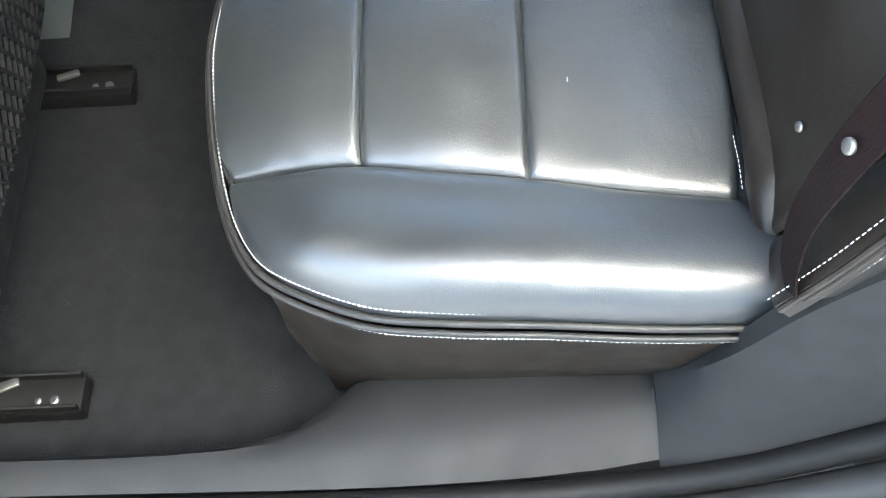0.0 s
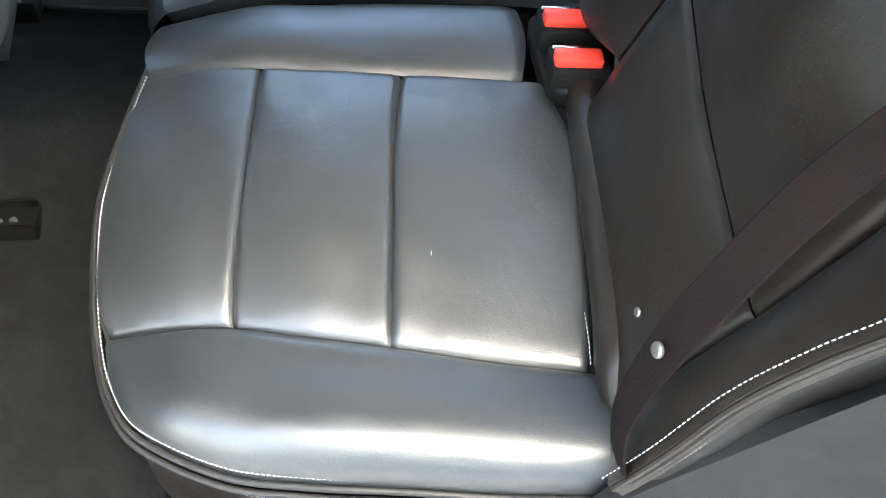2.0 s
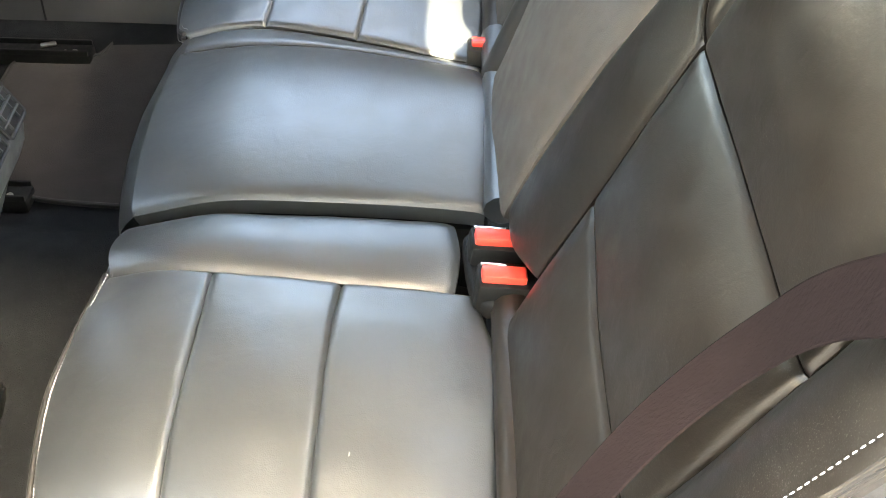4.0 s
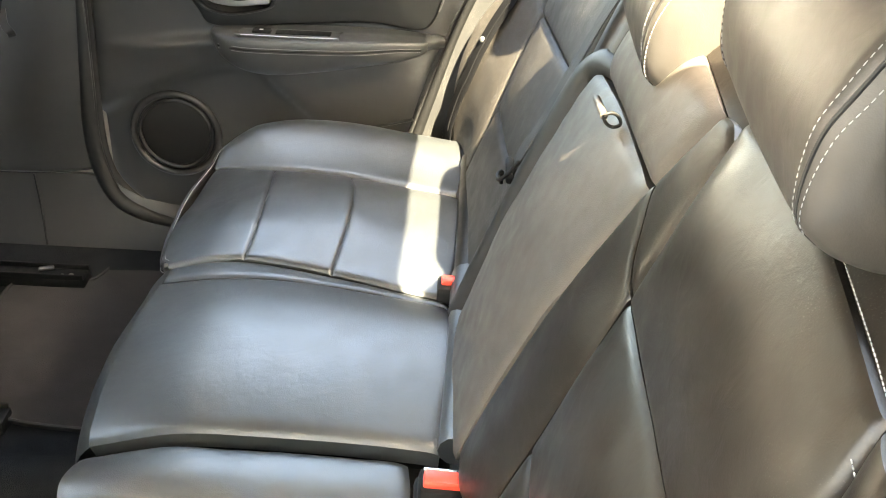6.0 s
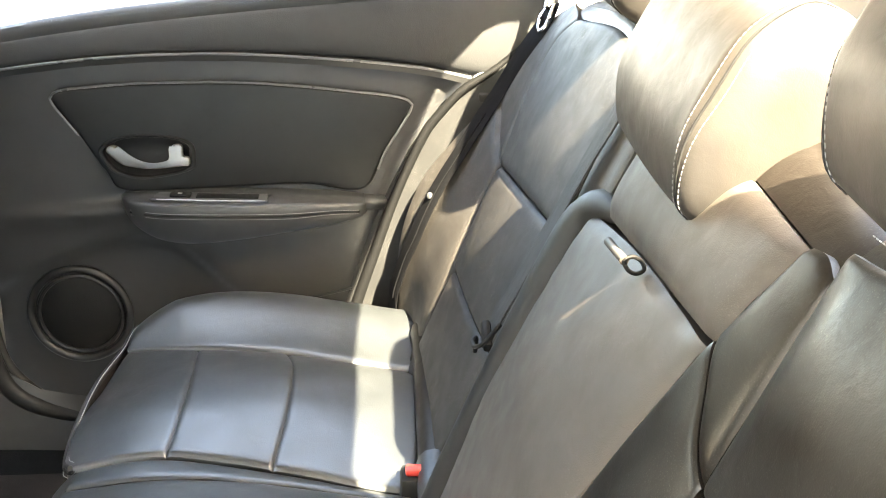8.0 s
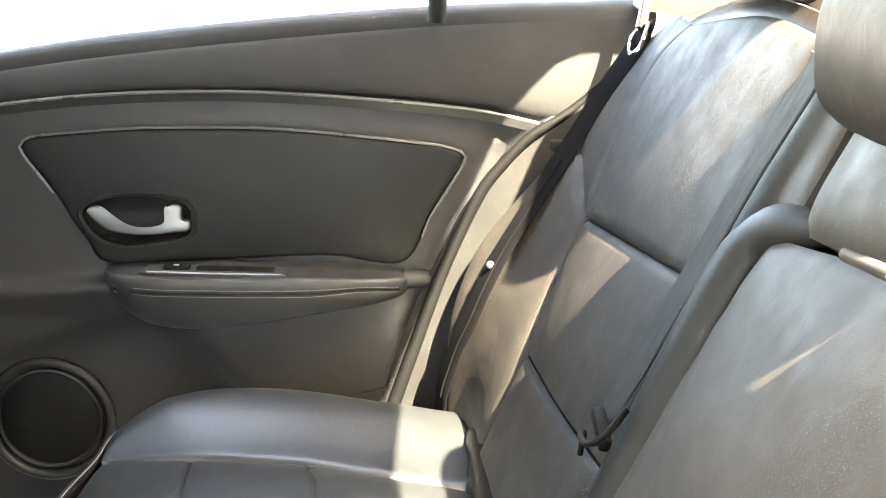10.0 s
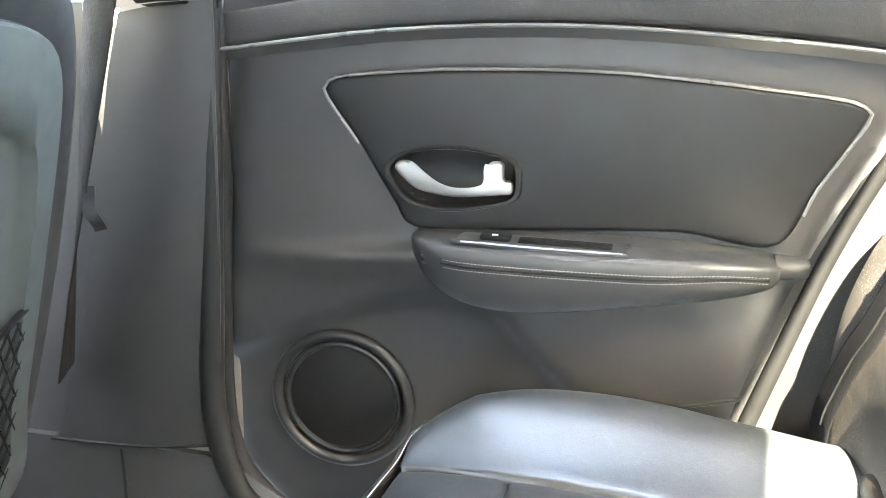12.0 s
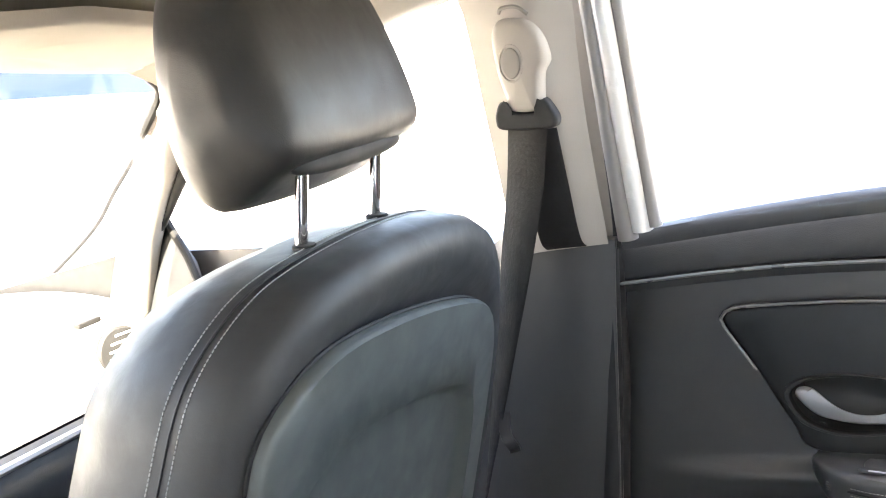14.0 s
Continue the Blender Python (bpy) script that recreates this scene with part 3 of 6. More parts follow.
for s, nm in ((1, "right"), (-1, "left")):
    x1 = 0.20 if s > 0 else 0.335
    sheet("sill_trim_" + nm, [
        [(-1.1, s * 0.700, 0.478), (-0.37, s * 0.700, 0.482), (-0.25, s * 0.708, 0.470), (-0.18, s * 0.712, 0.430), (0.0, s * 0.712, 0.410), (x1, s * 0.70, 0.415)] if s > 0 else
        [(-1.1, -0.672, 0.415), (-0.3, -0.672, 0.415), (-0.1, -0.674, 0.415), (0.1, -0.678, 0.418), (0.25, -0.674, 0.420), (x1, -0.668, 0.432)],
        [(-1.1, s * 0.690, 0.41), (-0.37, s * 0.690, 0.41), (-0.25, s * 0.692, 0.405), (-0.18, s * 0.694, 0.40), (0.0, s * 0.69, 0.395), (x1, s * 0.68, 0.395)] if s > 0 else
        [(-1.1, -0.652, 0.422), (-0.3, -0.652, 0.422), (-0.1, -0.652, 0.423), (0.1, -0.638, 0.432), (0.25, -0.628, 0.438), (x1, -0.620, 0.446)],
        [(-1.1, s * 0.672, 0.345), (-0.37, s * 0.672, 0.345), (-0.25, s * 0.672, 0.345), (-0.18, s * 0.672, 0.345), (0.0, s * 0.665, 0.345), (x1, s * 0.64, 0.345)] if s > 0 else
        [(-1.1, -0.636, 0.408), (-0.3, -0.636, 0.408), (-0.1, -0.637, 0.408), (0.0, -0.632, 0.408), (0.045, -0.612, 0.408), (0.085, -0.572, 0.406), (0.13, -0.556, 0.410), (x1, -0.575, 0.425)]] + ([] if s > 0 else [
        [(-1.1, -0.622, 0.322), (-0.3, -0.622, 0.322), (-0.1, -0.622, 0.322), (0.0, -0.616, 0.322), (0.045, -0.596, 0.322), (0.080, -0.560, 0.330), (0.13, -0.54, 0.35), (x1, -0.545, 0.38)]]),
        SILL if s < 0 else PLASTIC, 0.012, (0, -s, 0.6), "grained plastic door sill trim")
line = crom([(-0.246, 0.712, 1.24), (-0.242, 0.716, 1.1), (-0.2365, 0.722, 0.98), (-0.243, 0.728, 0.80), (-0.252, 0.728, 0.62), (-0.248, 0.726, 0.50), (-0.215, 0.724, 0.435), (-0.147, 0.722, 0.395), (0.0, 0.720, 0.38), (0.15, 0.72, 0.39)], 60)
tagged(part("trim_door_seal", tube(line, [0.0040 + 0.0060 * min(1, max(0, i - 12) / 8) for i in range(60)], 10), RUBBER), "black rubber door seal", kind="structure")
line = crom([(-0.240, 0.712, 0.975), (-0.246, 0.712, 0.82), (-0.256, 0.710, 0.66), (-0.260, 0.708, 0.54), (-0.242, 0.706, 0.455), (-0.205, 0.704, 0.413), (-0.14, 0.702, 0.392), (-0.05, 0.70, 0.380), (0.15, 0.70, 0.376)], 60)
tagged(part("trim_sill_edge", tube(line, [0.008 + 0.006 * min(1, i / 24) for i in range(60)], 10), RUBBER), "raised dark lip along the door opening", kind="structure")
line = [(-0.372, 0.6985, 0.478), (-0.366, 0.688, 0.41), (-0.360, 0.671, 0.347)]
tagged(part("trim_sill_joint", tube(crom(line, 8), 0.002, 6), BLACK), "dark joint line between sill trims", kind="structure")
line = [(-0.460, 0.699, 0.479), (-0.34, 0.6930, 0.487), (-0.254, 0.7045, 0.494)]
tagged(part("trim_pillar_joint", tube(crom(line, 12), 0.0022, 6), BLACK), "dark joint under the pillar trim", kind="structure")

# side trim between the right door and the seat bolster
sheet("quarter_trim_right", [
    [(0.535, 0.724, 0.992), (0.56, 0.706, 1.02), (0.61, 0.696, 1.06)],
    [(0.485, 0.726, 0.946), (0.52, 0.704, 0.96), (0.585, 0.692, 0.98)],
    [(0.410, 0.728, 0.88), (0.47, 0.70, 0.89), (0.56, 0.69, 0.90)],
    [(0.345, 0.728, 0.75), (0.42, 0.695, 0.75), (0.52, 0.68, 0.75)],
    [(0.300, 0.722, 0.62), (0.38, 0.69, 0.60), (0.50, 0.67, 0.60)],
    [(0.27, 0.715, 0.50), (0.36, 0.68, 0.46), (0.50, 0.66, 0.45)]], QUARTER, 0.01, (-1, -1, 0), "dark plastic trim beside the rear seat")
line = crom([(0.575, 0.708, 1.040), (0.548, 0.714, 1.001), (0.503, 0.716, 0.959), (0.462, 0.718, 0.931), (0.431, 0.720, 0.896), (0.405, 0.721, 0.859), (0.366, 0.722, 0.765), (0.332, 0.718, 0.66), (0.30, 0.712, 0.56), (0.27, 0.705, 0.47)], 40)
tagged(part("trim_rear_seal", tube(line, [0.0045 + 0.0045 * min(1, i / 24) for i in range(40)], 10), RAIL), "black rubber seal behind the door", kind="structure")

# left side: wheel-arch trim, rubber seal, body edge, closed parts of the shell
sheet("arch_trim_left", [
    [(0.331, -0.690, 0.410), (0.38, -0.696, 0.442), (0.47, -0.702, 0.515), (0.54, -0.716, 0.61), (0.61, -0.726, 0.76)],
    [(0.331, -0.668, 0.432), (0.38, -0.678, 0.470), (0.47, -0.684, 0.548), (0.54, -0.700, 0.64), (0.60, -0.71, 0.78)],
    [(0.331, -0.640, 0.444), (0.372, -0.658, 0.520), (0.44, -0.670, 0.625), (0.50, -0.688, 0.72), (0.57, -0.70, 0.84)],
    [(0.331, -0.610, 0.454), (0.358, -0.632, 0.530), (0.389, -0.646, 0.640), (0.432, -0.657, 0.722), (0.50, -0.684, 0.85)],
    [(0.331, -0.58, 0.43), (0.36, -0.606, 0.50), (0.405, -0.624, 0.61), (0.452, -0.637, 0.69), (0.53, -0.665, 0.82)]], SILL, 0.012, (-0.3, -0.5, 1), "dark grained plastic wheel-arch trim")
tagged(part("trim_arch_joint", tube(crom([(0.331, -0.667, 0.4255), (0.331, -0.640, 0.437), (0.331, -0.613, 0.447)], 10), 0.0017, 6), BLACK), "dark joint line across the sill trim", kind="structure")
line = crom([(-1.1, -0.686, 0.408), (0.0, -0.688, 0.408), (0.20, -0.690, 0.416), (0.30, -0.689, 0.428), (0.38, -0.692, 0.460), (0.471, -0.698, 0.536), (0.54, -0.712, 0.63), (0.61, -0.725, 0.78), (0.66, -0.72, 1.0), (0.62, -0.67, 1.36)], 80)
tagged(part("trim_door_seal_left", tube(line, 0.0115, 10), RAIL), "black rubber door seal on the sill", kind="structure")
line = crom([(-1.1, -0.706, 0.398), (0.0, -0.708, 0.398), (0.20, -0.711, 0.406), (0.30, -0.712, 0.416), (0.38, -0.716, 0.444), (0.48, -0.724, 0.522), (0.56, -0.740, 0.63), (0.64, -0.75, 0.80)], 70)
tagged(part("trim_sill_step", tube(line, 0.016, 10), RUBBER), "black plastic sill step strip", kind="structure")
line2 = [Vector((p.x, p.y - 0.052, p.z - 0.030)) for p in line if p.x < 0.36]
tagged(part("body_sill_left", tube(line2, 0.024, 10), PAINT), "silver-white painted sill edge", kind="structure")
sheet("body_side_left", [[(p.x, p.y - 0.02, p.z) for p in line2[::5]], [(p.x, p.y - 0.05, 0.16) for p in line2[::5]]], PAINT, 0.01, (0, -1, 0), "silver-white painted sill panel")
sheet("pillar_b_left", [[(-0.25, -0.67, 1.33), (-0.37, -0.67, 1.31)], [(-0.26, -0.72, 0.95), (-0.38, -0.72, 0.95)], [(-0.28, -0.72, 0.40), (-0.45, -0.72, 0.40)]], PLASTIC, 0.04, (0, 1, 0), "dark plastic pillar trim on the open side")
for s, nm in ((1, "right"), (-1, "left")):
    sheet("front_door_card_" + nm, [[(-0.38, s * 0.715, 0.975), (-0.65, s * 0.715, 0.965), (-0.93, s * 0.715, 0.95)], [(-0.38, s * 0.735, 0.70), (-0.65, s * 0.735, 0.70), (-0.95, s * 0.735, 0.70)], [(-0.42, s * 0.73, 0.40), (-0.65, s * 0.73, 0.40), (-0.97, s * 0.73, 0.40)]], PLASTIC, 0.06, (0, -s, 0), "dark plastic front door card")
    w = sheet("window_front_door_" + nm, [[(-0.37, s * 0.655, 1.31), (-0.55, s * 0.65, 1.25), (-0.70, s * 0.655, 1.19)], [(-0.37, s * 0.715, 0.975), (-0.65, s * 0.715, 0.965), (-0.86, s * 0.715, 0.95)]], GLASS, 0.004, (0, s, 0), "clear front door window")
    w.visible_shadow = False
    sheet("firewall_side_" + nm, [[(-0.93, s * 0.72, 0.95), (-1.3, s * 0.74, 0.86)], [(-0.97, s * 0.74, 0.35), (-1.3, s * 0.74, 0.35)]], BLACK, 0.02, (0, -s, 0), "black footwell side")
sheet("firewall", [[(-1.28, -0.74, 0.86), (-1.28, 0.74, 0.86)], [(-1.2, -0.74, 0.30), (-1.2, 0.74, 0.30)]], BLACK, 0.02, (1, 0, 0), "black bulkhead under the dashboard")
# mirror corner of the front window
bm = plate([(-0.838, 1.000), (-0.875, 0.965), (-0.905, 0.880), (-0.900, 0.850), (-0.790, 0.900), (-0.800, 0.945)], 0.012, lambda a, b, h: (a, 0.700 - h, b), 0.003)
tagged(part("trim_mirror_corner", bm, PLASTIC_GREY), "grey plastic triangle in the window corner", kind="structure")
line = crom([(-0.720, 0.655, 1.130), (-0.750, 0.664, 1.090), (-0.785, 0.670, 1.055), (-0.832, 0.676, 1.0), (-0.868, 0.678, 0.965), (-0.893, 0.680, 0.905), (-0.905, 0.680, 0.86)], 40)
tagged(part("trim_window_channel", tube(line, 0.0085, 10), BLACK), "black rubber channel along the pillar", kind="structure")
tagged(part("trim_mirror_bar", tube([(-0.832, 0.688, 1.003), (-0.806, 0.690, 0.955), (-0.786, 0.692, 0.895)], 0.0055, 8), BLACK), "black window divider bar", kind="structure")

# ---- rear seat cushions ----


def mir(s, pts):
    return [(x, s * y, z) for x, y, z in pts]


def outer_side(s, seat, names):
    """Insert panels, bolster, front border and side skirt of one outer seat place. s: -1 left, 1 right."""
    O = names["outer"]
    I = names["inner"]
    Os, Is = mir(s, O), mir(s, I)
    F = mir(s, [O[0], (-0.014, 0.44, 0.591), (-0.022, 0.35, 0.597), (-0.015, 0.26, 0.601), I[0]])
    bk = mir(s, [O[6], (0.395, 0.41, 0.626), (0.396, 0.33, 0.627), I[6]])
    s1 = mir(s, [O[2], (0.106, 0.41, 0.634), (0.108, 0.32, 0.636), I[2]])
    s2 = mir(s, [O[4], (0.234, 0.41, 0.644), (0.236, 0.31, 0.646), I[4]])
    up = (0, 0, 1)
    rim = (lambda u, v: -0.0040 * math.exp(-(u * 20) ** 1.5)) if s < 0 else (lambda u, v: -0.0020 * math.exp(-(u * 20) ** 1.5))
    for k, (c0, c1, d0, d1) in enumerate(((F, s1, Os[:3], Is[:3]), (s1, s2, Os[2:5], Is[2:5]), (s2, bk, Os[4:], Is[4:]))):
        bm = pillow(c0, c1, d0, d1, up, 38, 30, bulge=(0.005, 0.004, 0.003)[k] * (1 if s < 0 else 0.5), groove=0.0050 if s < 0 else 0.0040, gw=0.0026, thick=0.012, ruck=0.0014, seed=k * 3.1, edges=(0.25 if k == 0 else 1, 1, 1, 1), ease=0.88, shape=rim)
        part("insert_panel", bm, LEATHER, seat)
    # outer bolster between insert and piping
    edge = mir(s, names["edge"])
    hump = lambda u, v: names["hump"] * math.sin(math.pi * min(1, v ** 1.9)) * min(1, u * 4.0)
    bm = pillow(Os + mir(s, [(0.405, O[6][1] + 0.008, O[6][2])]), edge, [Os[0], edge[0]], mir(s, [(0.405, O[6][1] + 0.008, O[6][2]), (0.405, 0.59, 0.608), names["edge"][-1]]), (0, s * 0.4, 1), 44, 22,
                bulge=0.002, groove=0.006, gw=0.004, thick=0.012, ruck=0.001, edges=(1, 0.2, 0, 0), shape=hump, ease=0.85)
    part("bolster", bm, LEATHER, seat)
    part("seam", tube([p - Vector((0, 0, 0.0095)) for p in crom(Os, 40)], 0.0026, 8), BLACK, seat)
    part("seam", tube([p - Vector((0, 0, 0.008)) for p in crom(F, 40)], 0.0026, 8), BLACK, seat)
    # piping, double seam and stitching that run round the front and the outer side
    ez = names["edge"]
    pipe = mir(s, [(I[0][0] - 0.003, I[0][1], I[0][2] - 0.002), (-0.017, 0.27, 0.595), (-0.026, 0.35, 0.591), (-0.019, 0.43, ez[0][2] + 0.007)] + [(x - (0.006 if i == 0 else 0.002), y + (0.002 if i == 0 else 0.003), z - 0.002) for i, (x, y, z) in enumerate(ez)])
    pl = crom(pipe, 120)
    part("piping", tube([p + Vector((0, -s * 0.0010, 0.0012)) for p in pl], 0.0029, 10), LEATHER_HEAD, seat)
    low = [(p.x - 0.002, p.y + s * 0.003, p.z - 0.0066) for p in pl]
    part("piping", tube(low, 0.0028, 10), LEATHER_HEAD, seat)
    c = Vector((0.2, s * 0.35, 0.60))
    def push(p, d, dz):
        p = Vector(p)
        o = (p - c)
        o.z = 0
        o.normalize()
        return p + o * d + Vector((0, 0, dz))
    part("stitching", stitches([push(p, -0.0046, 0.0062 + 0.0036 * min(1, max(0, p.x / 0.06))) for p in pl], pitch=0.0042, length=0.0030, r=0.00062), THREAD, seat, "pale double stitching")
    part("stitching", stitches([push(p, 0.0036, -0.0124) for p in pl], pitch=0.0042, length=0.0030, r=0.00062), THREAD, seat, "pale double stitching")
    # skirt
    top = [push(p, 0.0010, -0.0085) for p in pl]
    bot = [Vector((0.055 if p.x < 0.06 else p.x, s * min(abs(p.y), 0.585) * (0.93 if p.x < 0.03 else 0.965), 0.36)) for p in pl]
    mid = [a.lerp(b, 0.45) + (Vector((-0.006, s * 0.008, 0)) if a.x < 0.05 else Vector((0, s * 0.010, 0))) for a, b in zip(top, bot)]
    bm = bmesh.new()
    G = []
    for a, m_, b in zip(top, mid, bot):
        G.append([bm.verts.new(q) for q in crom([a, a.lerp(m_, 0.5), m_, b], 12)])
    for A, B in zip(G, G[1:]):
        for k in range(11):
            bm.faces.new((A[k], B[k], B[k + 1], A[k + 1]))
    bmesh.ops.recalc_face_normals(bm, faces=bm.faces)
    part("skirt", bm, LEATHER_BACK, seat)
    # rear roll
    y0, y1 = I[6][1] - 0.0, 0.560
    roll = crom(mir(s, [(0.408, y0 + 0.01, 0.630), (0.408, 0.40, 0.636), (0.408, 0.50, 0.634), (0.405, y1 - 0.01, 0.624), (0.400, y1 + 0.02, 0.606)]), 30)
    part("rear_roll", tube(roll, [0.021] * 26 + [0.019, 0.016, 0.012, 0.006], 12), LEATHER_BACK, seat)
    if s < 0:
        part("stitching", stitches([(0.3815, -0.498, 0.6345), (0.3825, -0.520, 0.6320), (0.3830, -0.541, 0.6260)], r=0.0004), THREAD, seat, "short pale stitching at the corner")
    return I


left = thing("rear_seat_cushion", (0.2, -0.37, 0.36), "black leather rear seat cushion with pale double stitching on the carpet", "seat cushion", "rear bench")
IL = [(0.000, 0.206, 0.606), (0.055, 0.210, 0.622), (0.110, 0.217, 0.630), (0.175, 0.226, 0.634), (0.241, 0.233, 0.634), (0.31, 0.236, 0.632), (0.372, 0.240, 0.628)]
outer_side(-1, left, {"inner": IL, "hump": 0.025,
    "outer": [(0.000, 0.482, 0.582), (0.055, 0.486, 0.602), (0.104, 0.492, 0.614), (0.168, 0.508, 0.624), (0.232, 0.521, 0.628), (0.310, 0.532, 0.622), (0.386, 0.537, 0.612)],
    "edge": [(-0.002, 0.488, 0.578), (0.010, 0.531, 0.574), (0.038, 0.566, 0.574), (0.105, 0.601, 0.580), (0.170, 0.614, 0.586), (0.240, 0.620, 0.588), (0.320, 0.626, 0.586), (0.400, 0.626, 0.580)]})
# the raised strip towards the middle, with the buckle recess at its end
Is = mir(-1, IL)
crack = [(0.002, -0.120, 0.598), (0.10, -0.124, 0.625), (0.20, -0.129, 0.630), (0.30, -0.134, 0.632), (0.352, -0.137, 0.632)]
bm = pillow(Is[:6] + [(0.352, -0.239, 0.630)], crack, [Is[0], (-0.008, -0.165, 0.606), crack[0]], [(0.352, -0.239, 0.630), (0.358, -0.19, 0.634), crack[-1]], (0, 0, 1), 44, 24, bulge=0.003, groove=0.0055, gw=0.007, thick=0.02, ruck=0.0014, edges=(0.8, 1, 0.2, 0.8))
part("middle_strip", bm, LEATHER, left)
bm = pillow([Is[0], crack[0]], [(0.03, -0.21, 0.36), (0.03, -0.12, 0.36)], [Is[0], (-0.022, -0.21, 0.56), (0.0, -0.21, 0.48), (0.03, -0.21, 0.36)], [crack[0], (-0.012, -0.12, 0.56), (0.0, -0.12, 0.48), (0.03, -0.12, 0.36)], (-1, 0, 0), 10, 22, bulge=0.003, groove=0.002, thick=0)
part("strip_front", bm, LEATHER, left)
bm = bmesh.new()
rbox((0.29, 0.40, 0.19), (0.245, -0.335, 0.455), 0.03, 3, bm=bm)
part("foam_base", bm, BLACK, left)

right = thing("rear_seat_cushion", (0.2, 0.25, 0.36), "black leather rear cushion spanning the passenger and middle places", "seat cushion", "rear bench")
IR = [(0.000, 0.240, 0.608), (0.055, 0.241, 0.622), (0.104, 0.238, 0.628), (0.165, 0.224, 0.630), (0.226, 0.208, 0.630), (0.31, 0.184, 0.628), (0.384, 0.168, 0.624)]
outer_side(1, right, {"inner": IR, "hump": 0.024,
    "outer": [(0.000, 0.532, 0.600), (0.055, 0.514, 0.614), (0.100, 0.500, 0.622), (0.160, 0.486, 0.628), (0.222, 0.474, 0.630), (0.300, 0.460, 0.626), (0.380, 0.452, 0.618)],
    "edge": [(-0.004, 0.536, 0.597), (0.000, 0.592, 0.602), (0.042, 0.630, 0.612), (0.100, 0.646, 0.620), (0.170, 0.650, 0.618), (0.250, 0.650, 0.606), (0.320, 0.648, 0.594), (0.400, 0.645, 0.584)]})
seamR = [(0.000, 0.202, 0.606), (0.10, 0.194, 0.626), (0.20, 0.182, 0.632), (0.30, 0.162, 0.632), (0.384, 0.146, 0.630)]
IRl = [(x, y, z - 0.006) for x, y, z in IR]
bm = pillow(seamR, IRl, [seamR[0], IRl[0]], [seamR[-1], IRl[-1]], (0, 0, 1), 36, 14, bulge=0.001, groove=0.003, gw=0.003, thick=0.015, ruck=0.0008, ease=0.8)
part("middle_strip", bm, LEATHER, right)
crR_ = [(0.002, -0.112, 0.606), (0.10, -0.116, 0.636), (0.20, -0.120, 0.642), (0.30, -0.125, 0.644), (0.384, -0.130, 0.642)]
front = [(0.002, -0.112, 0.606), (-0.004, -0.03, 0.616), (-0.006, 0.08, 0.616), (0.000, 0.202, 0.606)]
bm = pillow(front, [crR_[-1], (0.394, 0.0, 0.648), (0.394, 0.08, 0.646), seamR[-1]], crR_, seamR, (0, 0, 1), 44, 44, bulge=0.003, groove=0.006, gw=0.006, thick=0.02, ruck=0.0003, edges=(0.1, 0.6, 1, 0.7), seed=9, ease=0.75)
part("middle_panel", bm, LEATHER, right, "plain middle cushion panel")
bm = pillow(front + [IR[0]], [(0.035, -0.11, 0.36), (0.03, 0.05, 0.36), (0.035, 0.23, 0.36)], [front[0], (-0.020, -0.11, 0.56), (0.0, -0.11, 0.47), (0.035, -0.11, 0.36)], [IR[0], (-0.028, 0.23, 0.56), (0.0, 0.23, 0.47), (0.035, 0.23, 0.36)], (-1, 0, 0), 30, 22, bulge=0.006, groove=0.003, thick=0)
part("skirt", bm, LEATHER, right)
part("rear_roll", tube(crom([(0.402, -0.13, 0.640), (0.404, 0.0, 0.646), (0.404, 0.20, 0.640)], 20), 0.020, 12), LEATHER, right)
bm = bmesh.new()
rbox((0.36, 0.64, 0.20), (0.215, 0.23, 0.46), 0.03, 3, bm=bm)
part("foam_base", bm, BLACK, right)
# black block filling the gap between the two cushions in place of its shade
bm = rbox((0.36, 0.03, 0.24), (0.20, -0.119, 0.47), 0.004)
tagged(part("bench_gap_shade", bm, BLACK), "black block in place of shade between the two cushions", kind="structure")

# ---- rear seat backs ----
REC = 0.40


def bp(y, z, f=0.0):
    """A place on the seat-back plane, f metres forward of it."""
    return (0.395 + REC * (z - 0.62) - f, y, z)


FWD = (-1, 0, REC)


